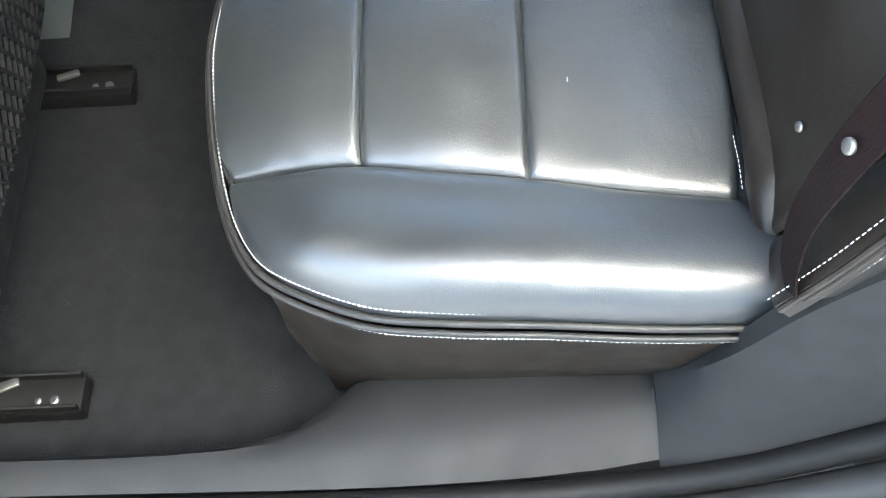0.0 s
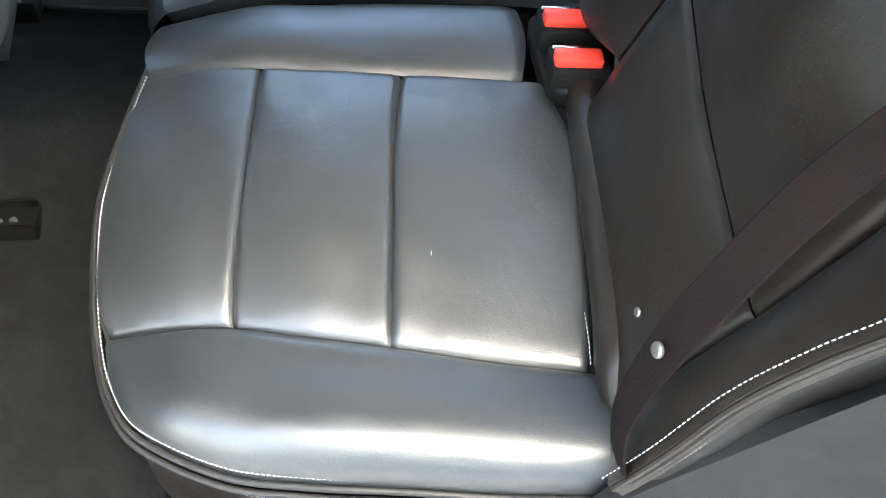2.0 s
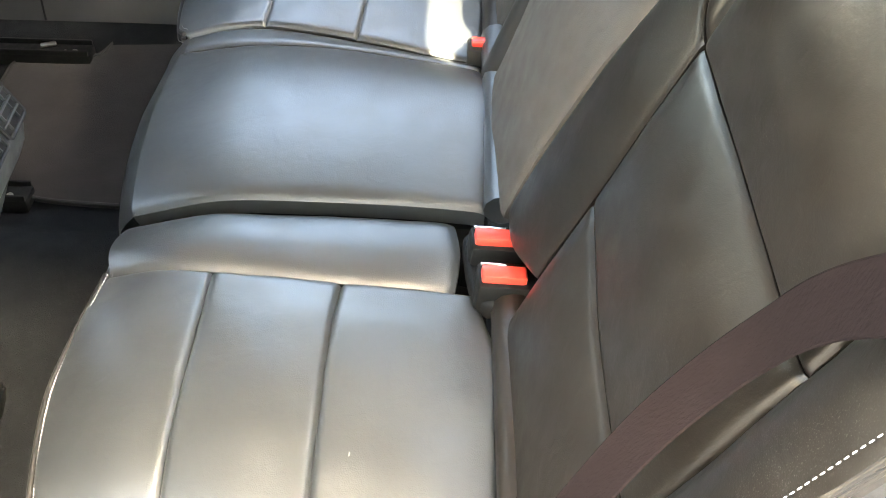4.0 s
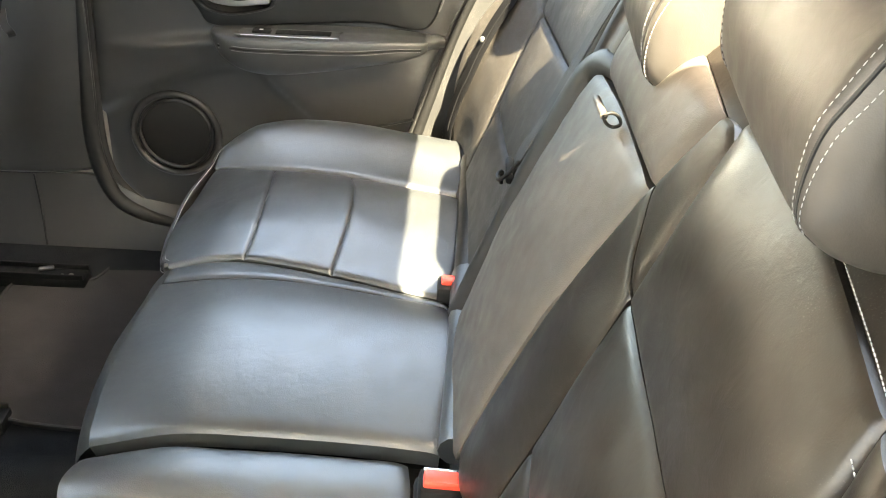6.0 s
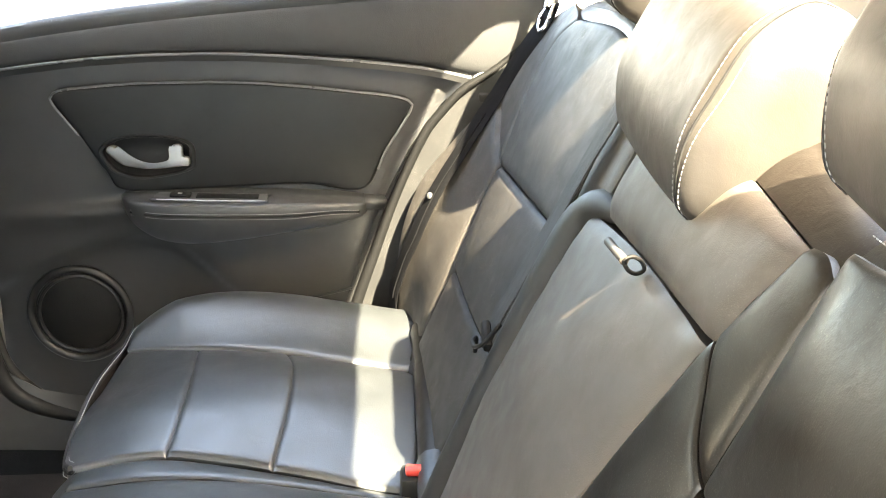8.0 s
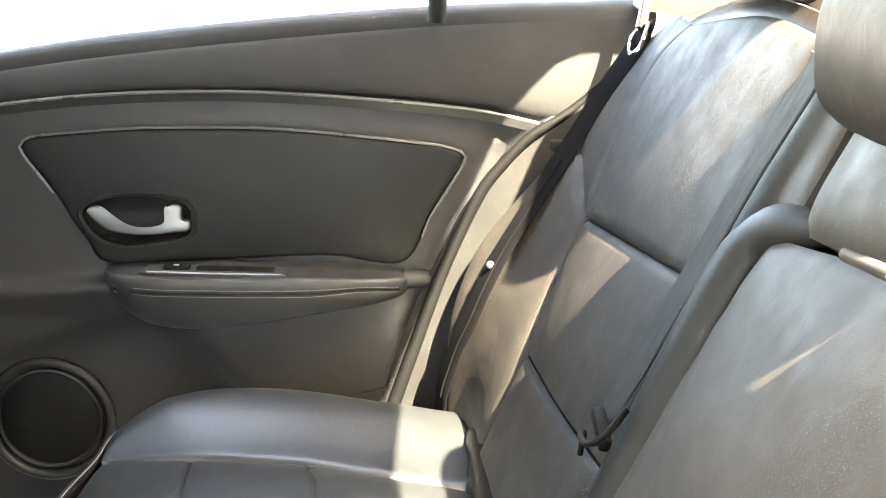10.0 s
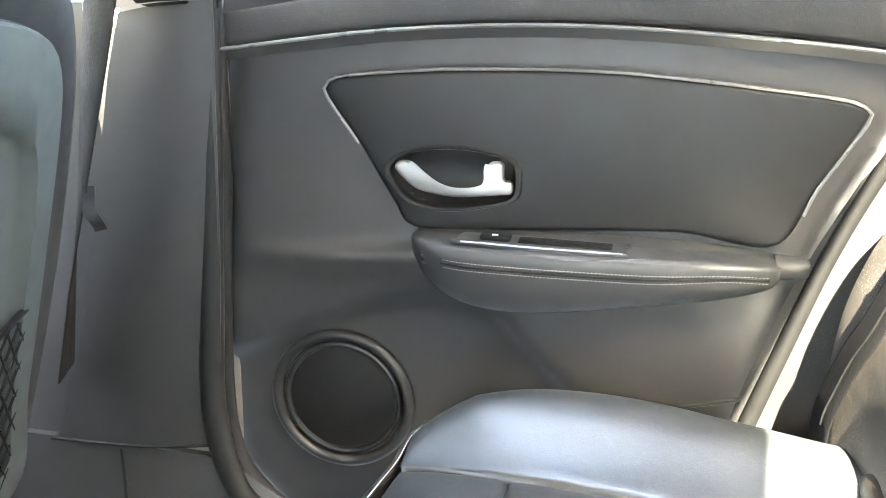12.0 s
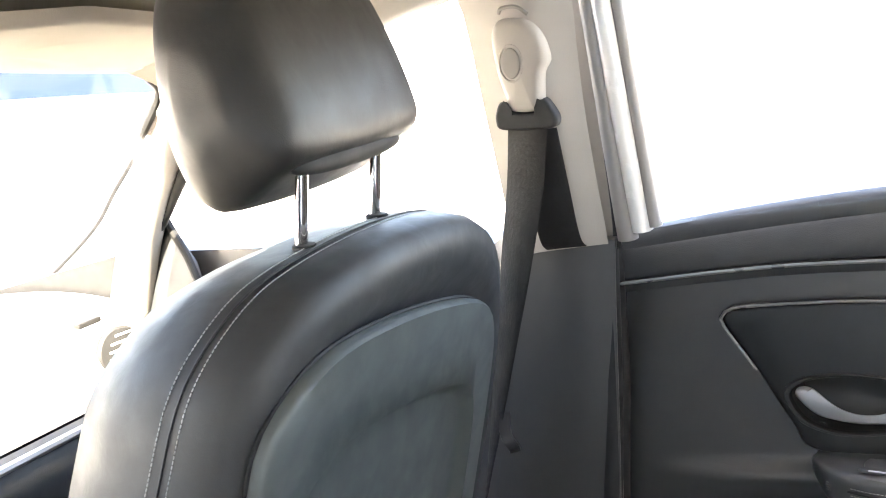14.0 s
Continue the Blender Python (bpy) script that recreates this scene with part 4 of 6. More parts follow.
def back_side(s, th, dz, inner, leather):
    O = [(0.612, 0.468), (0.752, 0.478), (0.82, 0.494), (0.887, 0.504), (0.985, 0.530), (1.045, 0.516), (1.082, 0.468)]
    if s < 0:
        O = [(0.610, 0.575), (0.754, 0.597), (0.84, 0.604), (0.930, 0.608), (0.98, 0.611), (1.04, 0.610), (1.085, 0.598)]
    o = [bp(s * y, z + dz * (0 if i == 0 else 1), 0.012 if s > 0 else 0) for i, (z, y) in enumerate(O)]
    inn = [bp(s * inner, z) for z in (0.610, 0.774 + dz, 0.845 + dz, 0.920 + dz, 0.97 + dz, 1.04 + dz, 1.094 + dz * 0.5)]
    if s < 0:
        inn = [bp(-inner, z, 0.003) for z in (0.610, 0.796, 0.88, 0.953, 1.0, 1.055, 1.108)]
    mid_y = (inner + O[0][1]) / 2
    lo = [inn[0], bp(s * mid_y, 0.612), o[0]]
    s1 = [inn[1], bp(s * mid_y, 0.759 if s > 0 else 0.782, 0.004), o[1]]
    s2 = [inn[3], bp(s * mid_y, 0.905 if s > 0 else 0.956, 0.004), o[3]]
    tp = [inn[6], bp(s * mid_y, 1.100 + dz * (0.5 if s > 0 else 1.0)), o[6]]
    for k, (c0, c1, d0, d1) in enumerate(((lo, s1, inn[:2], o[:2]), (s1, s2, inn[1:4], o[1:4]), (s2, tp, inn[3:], o[3:]))):
        swell = (lambda u, v: 0.0090 * math.sin(math.pi * v ** 1.3) * min(1, math.sin(math.pi * u) * 4)) if s < 0 else None
        bm = pillow(c0, c1, d0, d1, FWD, 40, 40, bulge=(0.006, 0.007, 0.010)[k] * (1 if s > 0 else 0.3), groove=0.0075 if s > 0 else 0.0045, gw=0.0038 if s > 0 else 0.003, thick=0.02, ruck=0.0006, seed=k * 2.2 + s,
                    edges=(0.3 if k == 0 else 1.1, 0.5 if k == 2 else 0.55, 0.4, 1), shape=swell, ease=0.85)
        part("insert_panel", bm, leather, th)
    # side bolster
    E = [(0.605, 0.618, 0.020), (0.70, 0.655, 0.058), (0.79, 0.674, 0.070), (0.86, 0.676, 0.052), (0.93, 0.666, 0.022), (1.04, 0.636, 0.004), (1.085, 0.560, 0.0)]
    if s < 0:
        E = [(0.655, 0.650, 0.03), (0.714, 0.656, 0.03), (0.79, 0.660, 0.03), (0.858, 0.673, 0.03), (0.93, 0.690, 0.028), (1.03, 0.698, 0.018), (1.10, 0.655, 0.0)]
    e = [bp(s * y, z, f) for z, y, f in E]
    hump = lambda u, v: (-0.010 if s > 0 else 0.016) * math.sin(math.pi * min(1.0, v)) ** 0.9 * (1 - 0.6 * u) * min(1, u * (40 if s > 0 else 7))
    low = [o[0], bp(s * (0.55 if s > 0 else 0.615), 0.605 if s > 0 else 0.630, 0.01), e[0]]
    if s > 0:
        # the wing is sewn from two pieces, with a cross seam at shoulder height
        cross = [o[3], bp(s * 0.545, 0.905, 0.022), bp(s * 0.60, 0.932, 0.030), e[4]]
        for c0, c1, d0, d1, g in ((o[:4], e[:5], low, cross, (1, 0.2, 0, 0.7)), (o[3:], e[4:], cross, [o[-1], e[-1]], (1, 0.2, 0.7, 0.2))):
            bm = pillow(c0, c1, d0, d1, FWD, 44, 30, bulge=0.002, groove=0.006, gw=0.006, thick=0.05, ruck=0.0012, edges=g, shape=hump)
            part("bolster", bm, leather, th)
    else:
        bm = pillow(o, e, low, [o[-1], e[-1]], FWD, 46, 22, bulge=0.0, groove=0.007, gw=0.008, thick=0.012, ruck=0.0012, edges=(1, 0.2, 0, 0.2), shape=hump)
        part("bolster", bm, leather, th)
    ed = crom(e[:6], 70)
    if s < 0:
        part("piping", tube([p + Vector((0.004, s * 0.003, 0)) for p in ed], 0.0026, 8), LEATHER_BACK, th)
        part("piping", tube([p + Vector((0.009, s * 0.004, 0)) for p in ed[3:]], 0.0026, 8), LEATHER_BACK, th)
        part("stitching", stitches([p + Vector((-0.003, -s * 0.004, 0.001)) for p in ed], pitch=0.0052, length=0.0032, r=0.0005), THREAD, th, "pale double stitching")
        part("stitching", stitches([p + Vector((0.0125, s * 0.0062, 0)) for p in ed[4:]], pitch=0.0052, length=0.0032, r=0.0005), THREAD, th, "pale double stitching")
    # outer flank
    fl = [p + Vector((0.075, -s * 0.004, 0)) for p in ed]
    bm = bmesh.new()
    A = [[bm.verts.new(p + Vector((0.0115, s * 0.0045, 0))), bm.verts.new(q)] for p, q in list(zip(ed, fl))[3:]]
    for a, b in zip(A, A[1:]):
        bm.faces.new((a[0], b[0], b[1], a[1]))
    part("flank", bm, LEATHER_HEAD, th)
    # rolled top edge with a double seam
    tpl = crom([bp(s * inner, 1.094 + dz * 0.5), bp(s * mid_y, 1.100 + dz * 0.5), bp(s * (0.49 if s > 0 else 0.54), 1.082 + dz), bp(s * (0.56 if s > 0 else 0.63), 1.070 + dz)], 30)
    bm = pillow(tpl, [Vector((p.x + 0.10, p.y, p.z + 0.006)) for p in tpl], [tpl[0], Vector((tpl[0].x + 0.05, tpl[0].y, tpl[0].z + 0.024)), tpl[0] + Vector((0.10, 0, 0.006))], [tpl[-1], Vector((tpl[-1].x + 0.05, tpl[-1].y, tpl[-1].z + 0.020)), tpl[-1] + Vector((0.10, 0, 0.006))], (0, 0, 1), 30, 14, bulge=0.004, groove=0.005, thick=0.02, edges=(1, 0, 0, 0))
    part("top_edge", bm, LEATHER_BACK, th)
    part("stitching", stitches([p + Vector((0.010, 0, 0.012)) for p in tpl], r=0.0005), THREAD_DIM, th, "grey stitching along the top")
    part("stitching", stitches([p + Vector((-0.004, 0, -0.010)) for p in tpl], r=0.0005), THREAD_DIM, th, "grey stitching along the top")
    ym, yw = s * (inner + 0.60) / 2, 0.60 - inner
    bm = rbox((0.06, yw, 0.46), (0.52 + 0.035, ym, 0.84), 0.015, rot=Matrix.Rotation(math.atan(REC), 3, "Y"))
    part("shell", bm, BLACK, th)


bl = thing("rear_backrest_unit", (0.5, -0.45, 0.62), "black leather rear seat back with padded panels, behind its cushion", "seat back", "rear bench")
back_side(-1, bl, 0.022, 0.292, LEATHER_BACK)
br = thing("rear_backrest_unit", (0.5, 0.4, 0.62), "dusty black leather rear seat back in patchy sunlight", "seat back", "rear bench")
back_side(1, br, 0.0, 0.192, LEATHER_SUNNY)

bc = thing("rear_backrest_unit", (0.5, 0.0, 0.62), "black leather middle seat back with a folded-up armrest", "seat back", "rear bench")
# flat strip beside the left place
L0 = [bp(-0.288, 0.700, 0.004), bp(-0.289, 0.80, 0.003), bp(-0.289, 0.95, 0.003), bp(-0.291, 1.09, 0.003)]
L1 = [bp(-0.160, 0.668, 0.010), bp(-0.168, 0.76, 0.014), bp(-0.190, 0.90, 0.015), bp(-0.226, 1.020, 0.012)]
Lm = [bp(-0.289, 0.955, 0.003), bp(-0.268, 0.972, 0.008), bp(-0.246, 0.998, 0.011), bp(-0.226, 1.020, 0.012)]
bm = pillow(L0[:2] + [Lm[0]], L1, [L0[0], bp(-0.22, 0.676, 0.012), L1[0]], Lm, FWD, 34, 18, bulge=0.002, groove=0.0015, gw=0.003, thick=0.03, ruck=0.0006, ease=0.8)
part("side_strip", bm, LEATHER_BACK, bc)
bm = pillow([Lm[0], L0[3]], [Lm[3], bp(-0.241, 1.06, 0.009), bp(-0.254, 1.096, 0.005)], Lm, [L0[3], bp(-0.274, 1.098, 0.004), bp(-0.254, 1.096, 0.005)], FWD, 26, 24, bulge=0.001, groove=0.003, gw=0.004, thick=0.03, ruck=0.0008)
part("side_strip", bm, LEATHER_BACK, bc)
# upper panel under the middle headrest
bm = pillow([bp(-0.224, 1.018, 0.013), bp(-0.05, 1.003, 0.013), bp(0.066, 0.994, 0.013)], [bp(-0.252, 1.094, 0.006), bp(-0.10, 1.098, 0.006), bp(0.076, 1.096, 0.004)], [bp(-0.224, 1.018, 0.013), bp(-0.239, 1.06, 0.012), bp(-0.252, 1.094, 0.006)], [bp(0.066, 0.994, 0.013), bp(0.072, 1.03, 0.010), bp(0.076, 1.096, 0.004)], FWD, 40, 30, bulge=0.007, groove=0.006, gw=0.008, thick=0.03, ruck=0.0014)
part("upper_panel", bm, LEATHER_HAZED, bc)
tpl = crom([bp(-0.292, 1.094), bp(-0.15, 1.098), bp(0, 1.102), bp(0.19, 1.096)], 30)
bm = pillow(tpl, [p + Vector((0.10, 0, 0.004)) for p in tpl], [tpl[0], tpl[0] + Vector((0.05, 0, 0.02)), tpl[0] + Vector((0.10, 0, 0.004))], [tpl[-1], tpl[-1] + Vector((0.05, 0, 0.02)), tpl[-1] + Vector((0.10, 0, 0.004))], (0, 0, 1), 30, 12, bulge=0.004, groove=0.004, thick=0.02)
part("top_edge", bm, LEATHER_BACK, bc)
# rolled edge beside the right place
roll = crom([bp(0.112, 0.640, 0.004), bp(0.112, 0.72, 0.008), bp(0.114, 0.82, 0.010), bp(0.116, 0.91, 0.010), bp(0.115, 0.958, 0.008), bp(0.104, 0.979, 0.006), bp(0.082, 0.990, 0.004), bp(0.040, 0.997, -0.002)], 48)
part("side_roll", tube(roll, [0.021] * 36 + [0.021, 0.021, 0.020, 0.019, 0.018, 0.017, 0.016, 0.014, 0.012, 0.010, 0.008, 0.006], 14, flat=0.85, up=FWD), LEATHER_HEAD, bc)
q0, q1 = [bp(0.078, 0.990, 0.010), bp(0.080, 1.03, 0.009), bp(0.086, 1.094, 0.005)], [bp(0.176, 0.930, 0.002), bp(0.176, 1.03, 0.004), bp(0.176, 1.094, 0.003)]
bm = pillow(q0, q1, [q0[0], q1[0]], [q0[2], q1[2]], FWD, 20, 16, bulge=0.001, groove=0.003, gw=0.004, thick=0.02, ease=0.8)
part("side_strip", bm, LEATHER_HAZED, bc)
bm = rbox((0.06, 0.46, 0.44), (0.545, -0.05, 0.86), 0.015, rot=Matrix.Rotation(math.atan(REC), 3, "Y"))
part("shell", bm, BLACK, bc)

a0 = [bp(-0.156, 0.655, 0.012), bp(-0.164, 0.76, 0.018), bp(-0.187, 0.88, 0.020), bp(-0.222, 1.014, 0.014)]
a1 = [bp(0.092, 0.650, 0.012), bp(0.094, 0.76, 0.018), bp(0.096, 0.88, 0.020), bp(0.088, 0.984, 0.014)]
bot = [a0[0], bp(0, 0.648, 0.016), a1[0]]
top = [a0[3], bp(-0.07, 1.006, 0.014), a1[3]]
bm = pillow(bot, top, a0, a1, FWD, 36, 40, bulge=0.012, groove=0.005, gw=0.006, thick=0.05, ruck=0.0022, edges=(0.5, 0.7, 0.6, 0.8), seed=4)
arm = part("armrest", bm, LEATHER_HAZED, bc, "folded-up leather armrest")
# pull loop at the top
la, lm, lb = Vector((0.515, -0.065, 1.013)), Vector((0.517, -0.094, 1.015)), Vector((0.533, -0.092, 1.007))
side = (lb - lm).cross(Vector((0.35, 0.75, -0.55))).normalized() * 0.0052
ring = crom([lm, lm.lerp(lb, 0.3) + side, lm.lerp(lb, 0.7) + side, lb, lm.lerp(lb, 0.7) - side, lm.lerp(lb, 0.3) - side], 30, True)
loop = part("pull_loop", tube(ring, 0.0017, 8, True), RAIL, arm, "dark pull loop")
part("loop_sleeve", tube(crom([la - (lm - la) * 0.5, la, lm], 8), 0.0036, 12), LEATHER_HAZED, loop, "grey rolled sleeve of the pull loop")

# ---- rear headrests ----


def cushion(profile, place, w, taper=None, seam=0.82, end=0.47):
    """A padded block: a closed side profile of (depth, height) points swept across the width w, rounded off at both ends,
    with a sewn seam at the share seam of its half width. Returns the mesh and a function giving places on it."""
    prof = [(p.x, p.y) for p in crom([(a, b, 0) for a, b in profile], 72, True)]
    ca, cb = sum(p[0] for p in prof) / 72, sum(p[1] for p in prof) / 72
    def size(v):
        v = abs(v)
        return 1 - 0.03 * (v / seam) ** 2 if v <= seam else 0.97 - end * ((v - seam) / (1 - seam)) ** 2.4
    def at(i, v, off=0.0):
        k = size(v)
        a, b = ca + (prof[i][0] - ca) * k, cb + (prof[i][1] - cb) * k
        n = Vector((prof[i][0] - ca, prof[i][1] - cb)).normalized() * off
        g = taper(b) if taper else 1.0
        return place(a + n.x, b + n.y, v * w / 2 * g)
    vs = [-1, -0.985, -0.96, -0.93, -0.90, -0.87, -0.85, -0.835, -0.82, -0.805, -0.79, -0.76, -0.65, -0.5, -0.35, -0.18]
    vs = vs + [0] + [-v for v in vs[::-1]]
    loops = [[at(i, v) for i in range(72)] for v in vs]
    mid = [sum((Vector(p) for p in lo), Vector()) / 72 for lo in (loops[0], loops[-1])]
    loops = [[mid[0].lerp(Vector(p), 0.5) for p in loops[0]]] + loops + [[mid[1].lerp(Vector(p), 0.5) for p in loops[-1]]]
    return loft(loops), at


def headrest(cy, zb, label, w=0.270, h=0.160, front=0.075, depth=0.125, ends=(-1, 1)):
    """A padded headrest that stands in line with the seat back; cy: middle, zb: height of its lower edge."""
    sl, fw = Vector((REC, 0, 1)).normalized(), Vector((-1, 0, REC)).normalized()
    o = Vector(bp(cy, zb))
    th = thing("headrest", o, label, "headrest", "rear headrests")
    place = lambda a, b, y: o + fw * a + sl * b + Vector((0, y, 0))
    back = front - depth
    prof = [(front - 0.022, 0.014), (front - 0.004, 0.050), (front, h * 0.5), (front - 0.006, h * 0.78), (front - 0.030, h * 0.96), (front - depth * 0.5, h), (back + 0.022, h * 0.96),
            (back + 0.004, h * 0.75), (back, h * 0.45), (back + 0.008, h * 0.15), (back + 0.030, 0.004), (front - 0.060, 0.0), (front - 0.040, 0.003)]
    bm, at = cushion(prof, place, w)
    part("pad", bm, LEATHER_REST, th, angle=70)
    for s in ends:
        bend = lambda i: 0.815 + 0.10 * math.sin(math.pi * min(1.0, max(0.0, (i + 2) / 34)))
        for v in (-0.035, 0.035):
            ln = [at(i % 72, s * (bend(i) + v), 0.0006) for i in range(-2, 34)]
            part("stitching", stitches(ln, pitch=0.0046, length=0.0030, r=0.00034), THREAD_DIM, th, "pale double stitching")
        part("seam", tube([at(i % 72, s * bend(i), -0.0002) for i in range(-4, 38)], 0.0013, 6), BLACK, th, "dark seam between the panels")
    return th


headrest(-0.405, 1.130, "grey-black leather rear headrest with pale double stitching", w=0.252, h=0.152, front=0.070, depth=0.115)
headrest(-0.020, 1.046, "grey-black leather middle headrest lowered on the seat back", w=0.242, h=0.175, front=0.056, depth=0.105, ends=(-1,))
headrest(0.380, 1.114, "grey-black leather rear headrest above the sunlit seat back", w=0.240, h=0.150, front=0.056, depth=0.105)

# ---- seat belts and buckles ----
belt = thing("seat_belt", (0.40, -0.6, 0.64), "dark brown seat belt lying across the seat back edge", "seat belt", "rear belts")
ln = crom([bp(-0.648, 0.668, 0.026), bp(-0.645, 0.700, 0.046), bp(-0.639, 0.745, 0.064), bp(-0.634, 0.80, 0.072), bp(-0.628, 0.85, 0.071), bp(-0.618, 0.905, 0.063), bp(-0.612, 0.945, 0.052), bp(-0.614, 0.985, 0.043), bp(-0.634, 1.035, 0.044), bp(-0.672, 1.085, 0.040), bp(-0.71, 1.13, 0.02)], 60)
part("webbing", strap(ln, [0.018 + 0.012 * min(1, i / 18) + 0.012 * min(1, max(0, i - 40) / 12) for i in range(60)], (-0.30, 0.92, 0.14)), WEB, belt)
part("rivet", disc((0.3915, -0.6355, 0.8055), (-1, -0.3, 0.4), 0.0050, 0.0025), STEEL, belt, "bright metal rivet")
part("stud", disc(bp(-0.5355, 0.691, 0.0135), (-1, -0.3, 0.4), 0.0038, 0.002), STEEL, bl, "bright metal stud")
part("tongue_cover", tube(crom([(0.525, -0.678, 1.102), (0.526, -0.675, 1.106), (0.528, -0.673, 1.109), (0.532, -0.672, 1.111), (0.533, -0.675, 1.108), (0.534, -0.684, 1.100), (0.535, -0.694, 1.091), (0.536, -0.707, 1.080)], 30), [0.0034 + 0.0014 * min(1, i / 8) for i in range(30)], 10), RAIL, belt, "black plastic tongue cover")
part("tongue", tube(crom([(0.535, -0.671, 1.114), (0.537, -0.675, 1.111), (0.539, -0.685, 1.101), (0.540, -0.696, 1.091), (0.540, -0.709, 1.080)], 16), 0.0021, 8), SATIN_GREY, belt, "dull metal belt tongue")

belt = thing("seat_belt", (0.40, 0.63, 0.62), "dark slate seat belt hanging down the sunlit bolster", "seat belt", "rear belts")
# Path points were cast from the camera's view onto the bolster.
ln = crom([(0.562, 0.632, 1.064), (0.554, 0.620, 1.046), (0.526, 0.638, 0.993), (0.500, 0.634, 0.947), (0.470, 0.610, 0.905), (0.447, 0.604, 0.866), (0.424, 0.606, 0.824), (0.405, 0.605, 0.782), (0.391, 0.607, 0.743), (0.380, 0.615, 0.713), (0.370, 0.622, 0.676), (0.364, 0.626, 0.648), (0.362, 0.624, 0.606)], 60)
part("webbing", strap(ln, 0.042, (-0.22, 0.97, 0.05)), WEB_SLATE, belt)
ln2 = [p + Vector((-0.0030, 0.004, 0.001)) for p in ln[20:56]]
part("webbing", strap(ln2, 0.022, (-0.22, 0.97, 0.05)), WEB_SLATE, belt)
part("rivet", disc((0.4115, 0.606, 0.806), (-0.8, -0.6, 0.2), 0.0045, 0.004), SATIN, belt, "bright metal rivet")
ring = crom([(0.556, 0.640, 1.058), (0.548, 0.624, 1.050), (0.545, 0.604, 1.040), (0.552, 0.596, 1.046), (0.560, 0.606, 1.062), (0.566, 0.626, 1.070)], 30, True)
part("guide_ring", tube(ring, 0.0026, 8, True), CHROME, belt, "chrome belt guide")
part("anchor", strap(crom([(0.560, 0.632, 1.062), (0.568, 0.650, 1.092), (0.572, 0.655, 1.125)], 8), 0.016, (0.6, 0.7, 0), 0.004), CHROME, belt, "chrome belt anchor")
part("clip", rbox((0.018, 0.014, 0.012), (0.487, 0.678, 0.928), 0.003), BLACK, belt, "black plastic clip")

belt = thing("seat_belt", (0.47, 0.17, 0.7), "dark middle seat belt with a black plastic tongue", "seat belt", "rear belts")
ln = crom([bp(0.130, 1.125, -0.09), bp(0.132, 1.128, -0.03), bp(0.136, 1.112, 0.008), bp(0.146, 1.03, 0.018), bp(0.153, 0.95, 0.020), bp(0.159, 0.88, 0.022), bp(0.162, 0.835, 0.024), bp(0.156, 0.81, 0.024)], 44)
# Paler webbing than the outer belts, with grazing sunlight put into its colour.
part("webbing", strap(ln, 0.040, (0.1, 1, 0.12)), WEB_GREY, belt)
bm = rbox((0.010, 0.036, 0.012), bp(0.142, 0.830, 0.032), 0.004, rot=Matrix.Rotation(0.35, 3, "X"))
part("tongue", bm, RAIL, belt, "black plastic tongue")
part("tongue_ring", tube(crom([bp(0.112, 0.858, 0.034), bp(0.106, 0.842, 0.042), bp(0.122, 0.828, 0.044), bp(0.146, 0.822, 0.042), bp(0.164, 0.816, 0.034), bp(0.172, 0.796, 0.026)], 18), 0.0024, 8), RAIL, belt)

# buckle well between the cushions
well = thing("belt_buckle_well", (0.385, -0.2, 0.60), "black plastic recess holding two red seat belt buckles", "buckle holder")
bm = plate([(p.x, p.y) for p in crom([(0.366, -0.165, 0), (0.42, -0.160, 0), (0.438, -0.20, 0), (0.430, -0.252, 0), (0.408, -0.266, 0), (0.384, -0.268, 0), (0.370, -0.25, 0), (0.362, -0.20, 0)], 40, True)], 0.02, lambda a, b, h: (a, b, 0.622 + h), 0.006)
part("cup", bm, RAIL, well)
for y, x, z in ((-0.196, 0.394, 0.664), (-0.244, 0.400, 0.660)):
    bk = thing("belt_buckle", (x, y, 0.63), "black seat belt buckle with a red release button", "buckle", "buckles")
    rot = Matrix.Rotation(0.10, 3, "Y") @ Matrix.Rotation(0.05, 3, "Z")
    part("body", rbox((0.058, 0.036, 0.040), (x, y, z - 0.022), 0.005, rot=rot), RAIL, bk)
    part("button", rbox((0.044, 0.018, 0.012), (x - 0.001, y - 0.003, z + 0.001), 0.003, rot=rot), RED, bk, "bright red release button")
    part("slot", rbox((0.046, 0.004, 0.006), (x - 0.001, y + 0.012, z - 0.002), 0.001, rot=rot), CHROME, bk, "chrome-lined slot")
bk = thing("belt_buckle", (0.39, 0.185, 0.63), "red belt buckle tucked beside the middle cushion", "buckle", "buckles")
part("body", rbox((0.050, 0.034, 0.040), (0.392, 0.178, 0.625), 0.005), BLACK, bk)
part("button", rbox((0.036, 0.014, 0.010), (0.390, 0.176, 0.648), 0.003), RED, bk, "bright red release button")

# ---- right rear door ----
door = thing("door_1", (0.05, 0.75, 0.40), "dark plastic and leather rear door card, closed, with a satin handle", "car door", kind="structure")


def dr(y):
    return lambda a, b, h: (a, y - h, b)


CREASE = [(-0.240, 0.934), (-0.06, 0.961), (0.106, 0.972), (0.262, 0.969), (0.393, 0.960), (0.470, 0.946)]
# main card: a surface that bows in toward the cabin between belt line and sill
rows = []


def rear_x(z):
    pts = [(0.40, 0.24), (0.50, 0.272), (0.59, 0.306), (0.66, 0.328), (0.739, 0.353), (0.80, 0.374), (0.867, 0.409), (0.90, 0.432), (0.95, 0.490), (1.05, 0.540)]
    for (z0, x0), (z1, x1) in zip(pts, pts[1:]):
        if z <= z1:
            return x0 + (x1 - x0) * (z - z0) / (z1 - z0)
    return pts[-1][1]


